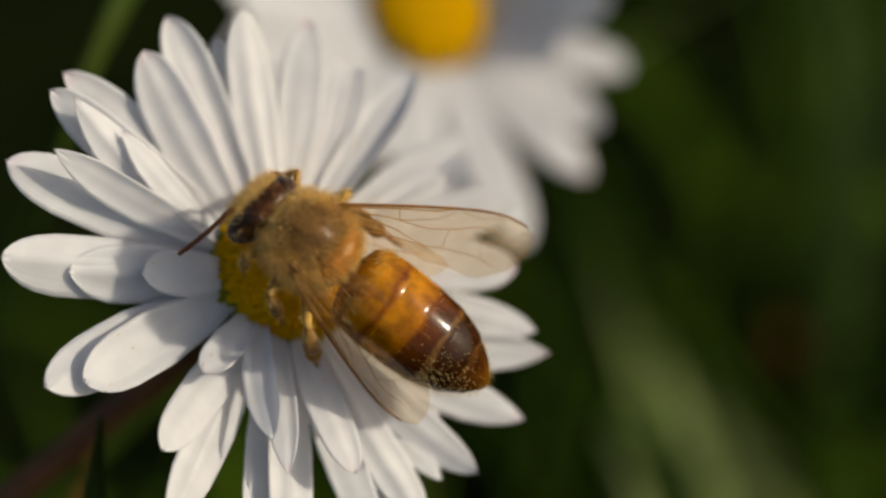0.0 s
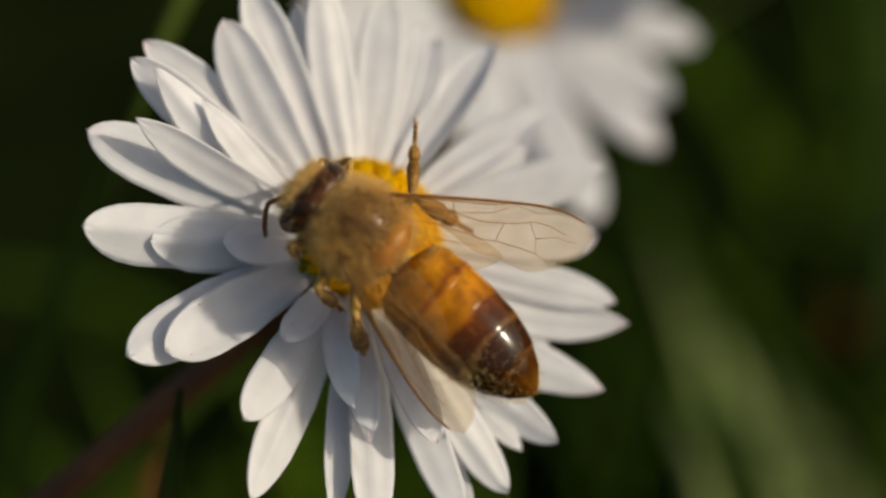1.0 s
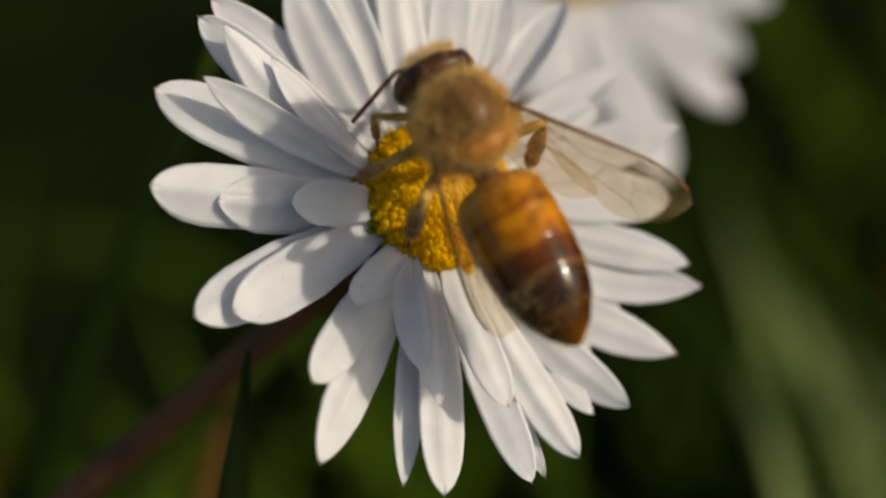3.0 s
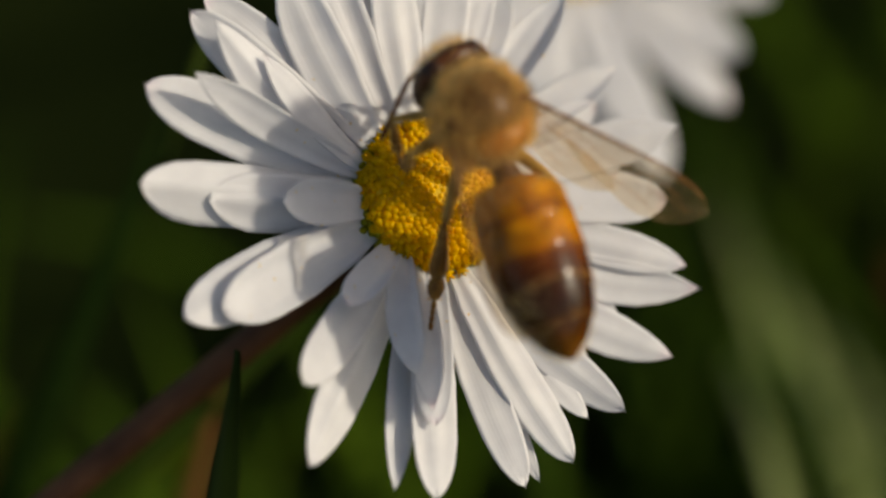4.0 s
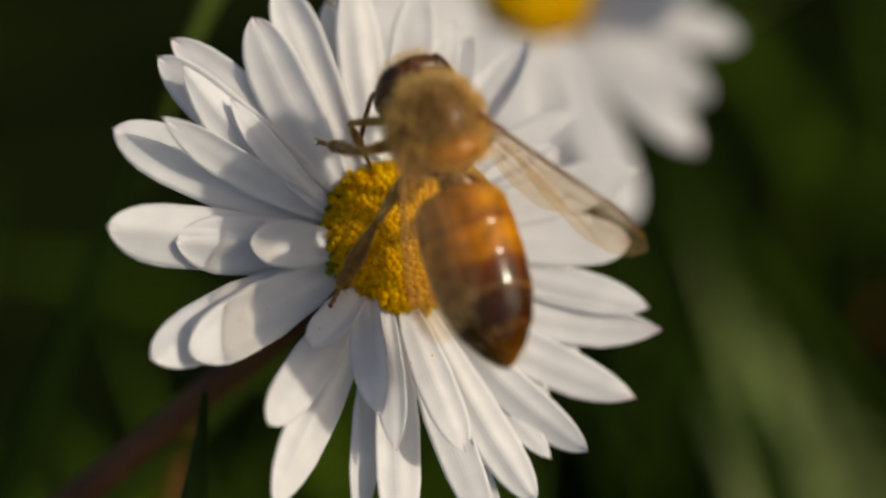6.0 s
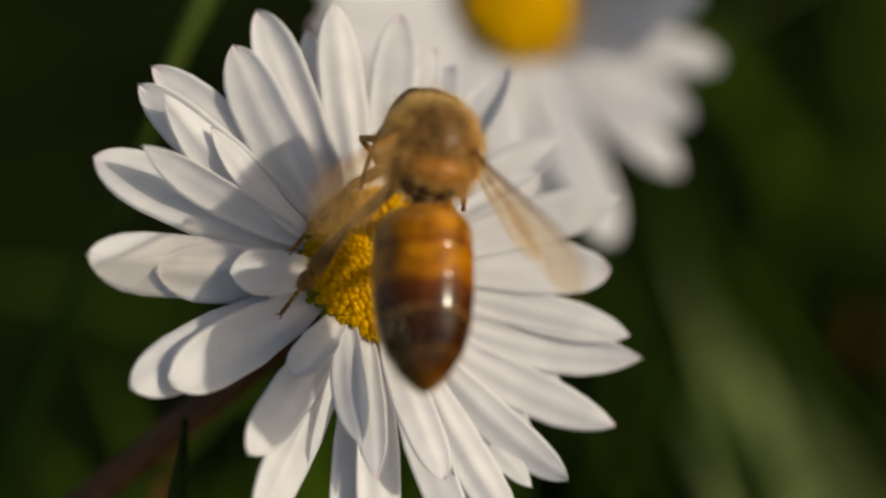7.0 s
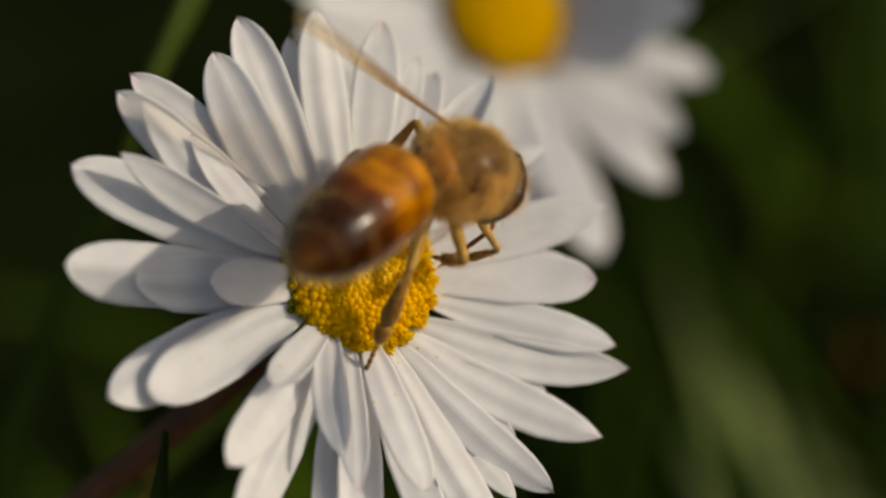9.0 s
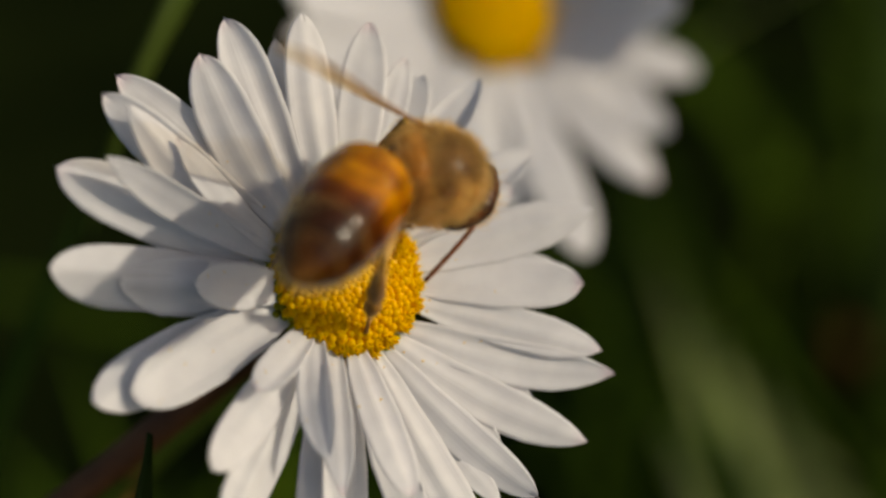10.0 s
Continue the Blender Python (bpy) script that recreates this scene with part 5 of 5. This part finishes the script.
    walk(shins["fore_right"], [
        (0, pose(0.00210, 0.00000, 0.00000, 0.0, -103.2, 0.0)),
        (0.5, pose(0.00210, 0.00000, 0.00000, 0.0, -97.8, 0.0)),
        (1, pose(0.00210, 0.00000, 0.00000, 0.0, -100.6, 0.0)),
        (1.5, pose(0.00210, 0.00000, 0.00000, 0.0, -101.1, 0.0)),
        (2, pose(0.00210, 0.00000, 0.00000, 0.0, -104.3, 0.0)),
        (2.5, pose(0.00210, 0.00000, 0.00000, 0.0, -75.9, 0.0)),
        (2.7, pose(0.00210, 0.00000, 0.00000, 0.0, -65.3, 0.0)),
        (3.8, pose(0.00210, 0.00000, 0.00000, 0.0, -73.9, 0.0)),
        (4, pose(0.00210, 0.00000, 0.00000, 0.0, -73.9, 0.0)),
        (4.5, pose(0.00210, 0.00000, 0.00000, 0.0, -74.1, 0.0)),
        (5, pose(0.00210, 0.00000, 0.00000, 0.0, -69.9, 0.0)),
        (5.5, pose(0.00210, 0.00000, 0.00000, 0.0, -65.8, 0.0)),
        (5.7, pose(0.00210, 0.00000, 0.00000, 0.0, -65.7, 0.0)),
        (6.8, pose(0.00210, 0.00000, 0.00000, 0.0, -90.3, 0.0)),
        (7, pose(0.00210, 0.00000, 0.00000, 0.0, -104.6, 0.0)),
        (7.5, pose(0.00210, 0.00000, 0.00000, 0.0, -113.3, 0.0)),
        (8, pose(0.00210, 0.00000, 0.00000, 0.0, -124.7, 0.0)),
        (8.5, pose(0.00210, 0.00000, 0.00000, 0.0, -125.1, 0.0)),
        (8.8, pose(0.00210, 0.00000, 0.00000, 0.0, -116.5, 0.0)),
        (9, pose(0.00210, 0.00000, 0.00000, 0.0, -102.2, 0.0)),
        (9.5, pose(0.00210, 0.00000, 0.00000, 0.0, -152.2, 0.0)),
        (10, pose(0.00210, 0.00000, 0.00000, 0.0, -152.4, 0.0)),
    ])
    walk(legs["mid_left"], [
        (0, pose(-0.00000, 0.00090, -0.00150, 31.1, -142.6, -91.2)),
        (0.5, pose(-0.00000, 0.00090, -0.00150, -141.2, -29.5, 93.0)),
        (1, pose(-0.00000, 0.00090, -0.00150, -144.4, -28.7, 93.8)),
        (1.5, pose(-0.00000, 0.00090, -0.00150, 31.3, -150.8, -86.3)),
        (2, pose(0.00000, 0.00090, -0.00150, 25.0, -150.2, -86.2)),
        (2.5, pose(-0.00000, 0.00090, -0.00150, -150.8, -18.3, 99.4)),
        (2.7, pose(0.00000, 0.00090, -0.00150, -1.5, 173.4, -84.8)),
        (3.8, pose(0.00000, 0.00090, -0.00150, -2.2, -164.9, -84.1)),
        (4, pose(0.00000, 0.00090, -0.00150, 4.0, -163.4, -83.6)),
        (4.5, pose(0.00000, 0.00090, -0.00150, 10.7, -161.7, -82.7)),
        (5, pose(0.00000, 0.00090, -0.00150, 10.7, -161.7, -82.7)),
        (5.5, pose(0.00000, 0.00090, -0.00150, 164.9, -6.4, 90.6)),
        (5.7, pose(-0.00000, 0.00090, -0.00150, 153.0, -17.9, 93.9)),
        (6.8, pose(-0.00000, 0.00090, -0.00150, -12.1, -163.6, -86.1)),
        (7, pose(-0.00000, 0.00090, -0.00150, 32.2, 152.9, -54.8)),
        (7.5, pose(0.00000, 0.00090, -0.00150, 3.3, 176.7, -83.3)),
        (8, pose(-0.00000, 0.00090, -0.00150, 12.1, -165.7, -65.7)),
        (8.5, pose(-0.00000, 0.00090, -0.00150, 19.7, -161.2, -65.7)),
        (8.8, pose(-0.00000, 0.00090, -0.00150, 30.1, -162.0, -65.7)),
        (9, pose(-0.00000, 0.00090, -0.00150, 34.1, -160.3, -66.2)),
        (9.5, pose(0.00000, 0.00090, -0.00150, 30.9, -151.7, -69.9)),
        (10, pose(0.00000, 0.00090, -0.00150, 28.1, -149.3, -70.3)),
    ])
    walk(shins["mid_left"], [
        (0, pose(0.00230, 0.00000, 0.00000, 0.0, -130.4, 0.0)),
        (0.5, pose(0.00230, 0.00000, 0.00000, 0.0, -125.9, 0.0)),
        (1, pose(0.00230, 0.00000, 0.00000, 0.0, -129.1, 0.0)),
        (1.5, pose(0.00230, 0.00000, 0.00000, 0.0, -128.8, 0.0)),
        (2, pose(0.00230, 0.00000, 0.00000, 0.0, -131.1, 0.0)),
        (2.5, pose(0.00230, 0.00000, 0.00000, 0.0, -118.4, 0.0)),
        (2.7, pose(0.00230, 0.00000, 0.00000, 0.0, -87.3, 0.0)),
        (3.8, pose(0.00230, 0.00000, 0.00000, 0.0, -108.7, 0.0)),
        (4, pose(0.00230, 0.00000, 0.00000, 0.0, -121.1, 0.0)),
        (4.5, pose(0.00230, 0.00000, 0.00000, 0.0, -108.4, 0.0)),
        (5, pose(0.00230, 0.00000, 0.00000, 0.0, -108.4, 0.0)),
        (5.5, pose(0.00230, 0.00000, 0.00000, 0.0, -116.7, 0.0)),
        (5.7, pose(0.00230, 0.00000, 0.00000, 0.0, -102.0, 0.0)),
        (6.8, pose(0.00230, 0.00000, 0.00000, 0.0, -104.9, 0.0)),
        (7, pose(0.00230, 0.00000, 0.00000, 0.0, -26.4, 0.0)),
        (7.5, pose(0.00230, 0.00000, 0.00000, 0.0, -58.8, 0.0)),
        (8, pose(0.00230, 0.00000, 0.00000, 0.0, -115.8, 0.0)),
        (8.5, pose(0.00230, 0.00000, 0.00000, 0.0, -101.8, 0.0)),
        (8.8, pose(0.00230, 0.00000, 0.00000, 0.0, -96.7, 0.0)),
        (9, pose(0.00230, 0.00000, 0.00000, 0.0, -113.9, 0.0)),
        (9.5, pose(0.00230, 0.00000, 0.00000, 0.0, -127.3, 0.0)),
        (10, pose(0.00230, 0.00000, 0.00000, 0.0, -131.8, 0.0)),
    ])
    walk(legs["mid_right"], [
        (0, pose(0.00000, -0.00090, -0.00150, 0.9, -157.6, 83.7)),
        (0.5, pose(-0.00000, -0.00090, -0.00150, -35.7, -118.7, 107.9)),
        (1, pose(-0.00000, -0.00090, -0.00150, 64.4, -139.9, 54.8)),
        (1.5, pose(-0.00000, -0.00090, -0.00150, 2.7, -124.8, 81.8)),
        (2, pose(0.00000, -0.00090, -0.00150, 2.6, -127.7, 81.9)),
        (2.5, pose(-0.00000, -0.00090, -0.00150, 2.1, -173.9, 84.7)),
        (2.7, pose(0.00000, -0.00090, -0.00150, 2.3, 178.7, 85.2)),
        (3.8, pose(0.00000, -0.00090, -0.00150, 18.1, 156.6, 20.2)),
        (4, pose(0.00000, -0.00090, -0.00150, 18.1, 156.6, 20.2)),
        (4.5, pose(0.00000, -0.00090, -0.00150, 18.2, 156.7, 20.2)),
        (5, pose(-0.00000, -0.00090, -0.00150, 18.6, 154.2, 21.4)),
        (5.5, pose(0.00000, -0.00090, -0.00150, 19.0, 152.0, 22.3)),
        (5.7, pose(-0.00000, -0.00090, -0.00150, 19.0, 151.8, 22.4)),
        (6.8, pose(-0.00000, -0.00090, -0.00150, 20.2, 149.9, 24.0)),
        (7, pose(0.00000, -0.00090, -0.00150, 19.8, 151.4, 23.7)),
        (7.5, pose(0.00000, -0.00090, -0.00150, 19.4, 152.0, 23.3)),
        (8, pose(0.00000, -0.00090, -0.00150, 26.0, 166.6, 8.9)),
        (8.5, pose(-0.00000, -0.00090, -0.00150, 15.2, 164.3, 16.5)),
        (8.8, pose(-0.00000, -0.00090, -0.00150, 29.6, 147.4, 21.2)),
        (9, pose(-0.00000, -0.00090, -0.00150, -170.4, 5.3, -90.1)),
        (9.5, pose(0.00000, -0.00090, -0.00150, -11.4, -174.3, 27.6)),
        (10, pose(0.00000, -0.00090, -0.00150, -11.3, -172.6, 28.1)),
    ])
    walk(shins["mid_right"], [
        (0, pose(0.00230, 0.00000, 0.00000, 0.0, -106.3, 0.0)),
        (0.5, pose(0.00230, 0.00000, 0.00000, 0.0, -109.9, 0.0)),
        (1, pose(0.00230, 0.00000, 0.00000, 0.0, -79.5, 0.0)),
        (1.5, pose(0.00230, 0.00000, 0.00000, 0.0, -124.3, 0.0)),
        (2, pose(0.00230, 0.00000, 0.00000, 0.0, -122.4, 0.0)),
        (2.5, pose(0.00230, 0.00000, 0.00000, 0.0, -88.1, 0.0)),
        (2.7, pose(0.00230, 0.00000, 0.00000, 0.0, -80.4, 0.0)),
        (3.8, pose(0.00230, 0.00000, 0.00000, 0.0, -95.4, 0.0)),
        (4, pose(0.00230, 0.00000, 0.00000, 0.0, -95.4, 0.0)),
        (4.5, pose(0.00230, 0.00000, 0.00000, 0.0, -95.4, 0.0)),
        (5, pose(0.00230, 0.00000, 0.00000, 0.0, -92.6, 0.0)),
        (5.5, pose(0.00230, 0.00000, 0.00000, 0.0, -89.7, 0.0)),
        (5.7, pose(0.00230, 0.00000, 0.00000, 0.0, -89.8, 0.0)),
        (6.8, pose(0.00230, 0.00000, 0.00000, 0.0, -92.9, 0.0)),
        (7, pose(0.00230, 0.00000, 0.00000, 0.0, -98.8, 0.0)),
        (7.5, pose(0.00230, 0.00000, 0.00000, 0.0, -101.5, 0.0)),
        (8, pose(0.00230, 0.00000, 0.00000, 0.0, -118.1, 0.0)),
        (8.5, pose(0.00230, 0.00000, 0.00000, 0.0, -121.3, 0.0)),
        (8.8, pose(0.00230, 0.00000, 0.00000, 0.0, -90.0, 0.0)),
        (9, pose(0.00230, 0.00000, 0.00000, 0.0, -118.7, 0.0)),
        (9.5, pose(0.00230, 0.00000, 0.00000, 0.0, -151.8, 0.0)),
        (10, pose(0.00230, 0.00000, 0.00000, 0.0, -151.8, 0.0)),
    ])
    walk(legs["hind_left"], [
        (0, pose(-0.00100, 0.00085, -0.00145, 23.7, -148.2, -65.0)),
        (0.5, pose(-0.00100, 0.00085, -0.00145, 23.8, -148.2, -65.0)),
        (1, pose(-0.00100, 0.00085, -0.00145, 23.2, -150.1, -64.0)),
        (1.5, pose(-0.00100, 0.00085, -0.00145, 22.7, -152.1, -63.1)),
        (2, pose(-0.00100, 0.00085, -0.00145, 22.2, -154.0, -62.3)),
        (2.5, pose(-0.00100, 0.00085, -0.00145, 18.7, -165.3, -58.9)),
        (2.7, pose(-0.00100, 0.00085, -0.00145, 11.2, -142.0, -64.1)),
        (3.8, pose(-0.00100, 0.00085, -0.00145, 32.2, 160.2, -35.9)),
        (4, pose(-0.00100, 0.00085, -0.00145, 31.4, 160.8, -36.8)),
        (4.5, pose(-0.00100, 0.00085, -0.00145, 27.2, 161.7, -40.7)),
        (5, pose(-0.00100, 0.00085, -0.00145, 14.8, 162.5, -49.9)),
        (5.5, pose(-0.00100, 0.00085, -0.00145, 12.9, 157.9, -50.5)),
        (5.7, pose(-0.00100, 0.00085, -0.00145, 17.2, 157.3, -47.5)),
        (6.8, pose(-0.00100, 0.00085, -0.00145, 12.7, 155.2, -51.2)),
        (7, pose(-0.00100, 0.00085, -0.00145, 25.3, 149.7, -40.4)),
        (7.5, pose(-0.00100, 0.00085, -0.00145, 18.8, 158.3, -48.5)),
        (8, pose(-0.00100, 0.00085, -0.00145, 47.3, 148.2, -15.4)),
        (8.5, pose(-0.00100, 0.00085, -0.00145, 45.4, 163.8, -25.8)),
        (8.8, pose(-0.00100, 0.00085, -0.00145, 11.6, -155.8, -63.1)),
        (9, pose(-0.00100, 0.00085, -0.00145, 44.6, 170.3, -29.5)),
        (9.5, pose(-0.00100, 0.00085, -0.00145, 48.4, 162.3, -17.9)),
        (10, pose(-0.00100, 0.00085, -0.00145, 48.6, 161.7, -17.3)),
    ])
    walk(shins["hind_left"], [
        (0, pose(0.00270, 0.00000, 0.00000, 0.0, -112.6, 0.0)),
        (0.5, pose(0.00270, 0.00000, 0.00000, 0.0, -112.6, 0.0)),
        (1, pose(0.00270, 0.00000, 0.00000, 0.0, -111.6, 0.0)),
        (1.5, pose(0.00270, 0.00000, 0.00000, 0.0, -110.4, 0.0)),
        (2, pose(0.00270, 0.00000, 0.00000, 0.0, -109.3, 0.0)),
        (2.5, pose(0.00270, 0.00000, 0.00000, 0.0, -102.7, 0.0)),
        (2.7, pose(0.00270, 0.00000, 0.00000, 0.0, -131.3, 0.0)),
        (3.8, pose(0.00270, 0.00000, 0.00000, 0.0, -20.4, 0.0)),
        (4, pose(0.00270, 0.00000, 0.00000, 0.0, -20.4, 0.0)),
        (4.5, pose(0.00270, 0.00000, 0.00000, 0.0, -20.4, 0.0)),
        (5, pose(0.00270, 0.00000, 0.00000, 0.0, -20.4, 0.0)),
        (5.5, pose(0.00270, 0.00000, 0.00000, 0.0, -20.4, 0.0)),
        (5.7, pose(0.00270, 0.00000, 0.00000, 0.0, -20.4, 0.0)),
        (6.8, pose(0.00270, 0.00000, 0.00000, 0.0, -20.4, 0.0)),
        (7, pose(0.00270, 0.00000, 0.00000, 0.0, -20.4, 0.0)),
        (7.5, pose(0.00270, 0.00000, 0.00000, 0.0, -38.7, 0.0)),
        (8, pose(0.00270, 0.00000, 0.00000, 0.0, -20.4, 0.0)),
        (8.5, pose(0.00270, 0.00000, 0.00000, 0.0, -53.4, 0.0)),
        (8.8, pose(0.00270, 0.00000, 0.00000, 0.0, -104.8, 0.0)),
        (9, pose(0.00270, 0.00000, 0.00000, 0.0, -76.9, 0.0)),
        (9.5, pose(0.00270, 0.00000, 0.00000, 0.0, -73.3, 0.0)),
        (10, pose(0.00270, 0.00000, 0.00000, 0.0, -73.2, 0.0)),
    ])
    walk(legs["hind_right"], [
        (0, pose(-0.00100, -0.00085, -0.00145, 85.1, -55.6, -37.6)),
        (0.5, pose(-0.00100, -0.00085, -0.00145, 122.7, -72.9, -68.8)),
        (1, pose(-0.00100, -0.00085, -0.00145, 127.0, -58.5, -80.4)),
        (1.5, pose(-0.00100, -0.00085, -0.00145, -48.8, -114.5, 100.3)),
        (2, pose(-0.00100, -0.00085, -0.00145, -47.6, -123.7, 94.6)),
        (2.5, pose(-0.00100, -0.00085, -0.00145, -18.6, -118.9, 75.8)),
        (2.7, pose(-0.00100, -0.00085, -0.00145, -18.6, -127.0, 74.2)),
        (3.2, pose(-0.00100, -0.00085, -0.00145, 165.3, -5.4, -94.4)),
        (3.8, pose(-0.00100, -0.00085, -0.00145, 3.4, -168.0, 24.7)),
        (4, pose(-0.00100, -0.00085, -0.00145, 3.4, -169.7, 24.7)),
        (4.5, pose(-0.00100, -0.00085, -0.00145, 3.4, -174.4, 24.5)),
        (5, pose(-0.00100, -0.00085, -0.00145, 3.6, -176.7, 25.2)),
        (5.5, pose(-0.00100, -0.00085, -0.00145, 3.9, -174.2, 25.9)),
        (5.7, pose(-0.00100, -0.00085, -0.00145, 3.9, -168.6, 26.1)),
        (6.8, pose(-0.00100, -0.00085, -0.00145, 5.0, -172.5, 26.4)),
        (7, pose(-0.00100, -0.00085, -0.00145, 4.6, -156.9, 26.8)),
        (7.5, pose(-0.00100, -0.00085, -0.00145, 4.5, -158.7, 25.9)),
        (8, pose(-0.00100, -0.00085, -0.00145, -3.2, 177.3, 60.9)),
        (8.5, pose(-0.00100, -0.00085, -0.00145, -1.9, -178.0, 61.3)),
        (8.8, pose(-0.00100, -0.00085, -0.00145, -16.8, -160.6, 61.2)),
        (9, pose(-0.00100, -0.00085, -0.00145, 4.7, 149.9, 65.2)),
        (9.5, pose(-0.00100, -0.00085, -0.00145, 16.8, 171.3, 71.0)),
        (10, pose(-0.00100, -0.00085, -0.00145, 16.0, 174.9, 69.6)),
    ])
    walk(shins["hind_right"], [
        (0, pose(0.00270, 0.00000, 0.00000, 0.0, -137.1, 0.0)),
        (0.5, pose(0.00270, 0.00000, 0.00000, 0.0, -126.9, 0.0)),
        (1, pose(0.00270, 0.00000, 0.00000, 0.0, -115.9, 0.0)),
        (1.5, pose(0.00270, 0.00000, 0.00000, 0.0, -122.0, 0.0)),
        (2, pose(0.00270, 0.00000, 0.00000, 0.0, -114.4, 0.0)),
        (2.5, pose(0.00270, 0.00000, 0.00000, 0.0, -121.1, 0.0)),
        (2.7, pose(0.00270, 0.00000, 0.00000, 0.0, -116.2, 0.0)),
        (3.2, pose(0.00270, 0.00000, 0.00000, 0.0, -103.7, 0.0)),
        (3.8, pose(0.00270, 0.00000, 0.00000, 0.0, -112.1, 0.0)),
        (4, pose(0.00270, 0.00000, 0.00000, 0.0, -110.6, 0.0)),
        (4.5, pose(0.00270, 0.00000, 0.00000, 0.0, -106.2, 0.0)),
        (5, pose(0.00270, 0.00000, 0.00000, 0.0, -104.5, 0.0)),
        (5.5, pose(0.00270, 0.00000, 0.00000, 0.0, -106.8, 0.0)),
        (5.7, pose(0.00270, 0.00000, 0.00000, 0.0, -112.2, 0.0)),
        (6.8, pose(0.00270, 0.00000, 0.00000, 0.0, -112.8, 0.0)),
        (7, pose(0.00270, 0.00000, 0.00000, 0.0, -127.6, 0.0)),
        (7.5, pose(0.00270, 0.00000, 0.00000, 0.0, -127.5, 0.0)),
        (8, pose(0.00270, 0.00000, 0.00000, 0.0, -67.1, 0.0)),
        (8.5, pose(0.00270, 0.00000, 0.00000, 0.0, -82.6, 0.0)),
        (8.8, pose(0.00270, 0.00000, 0.00000, 0.0, -111.7, 0.0)),
        (9, pose(0.00270, 0.00000, 0.00000, 0.0, -32.9, 0.0)),
        (9.5, pose(0.00270, 0.00000, 0.00000, 0.0, -77.0, 0.0)),
        (10, pose(0.00270, 0.00000, 0.00000, 0.0, -85.9, 0.0)),
    ])


motions()
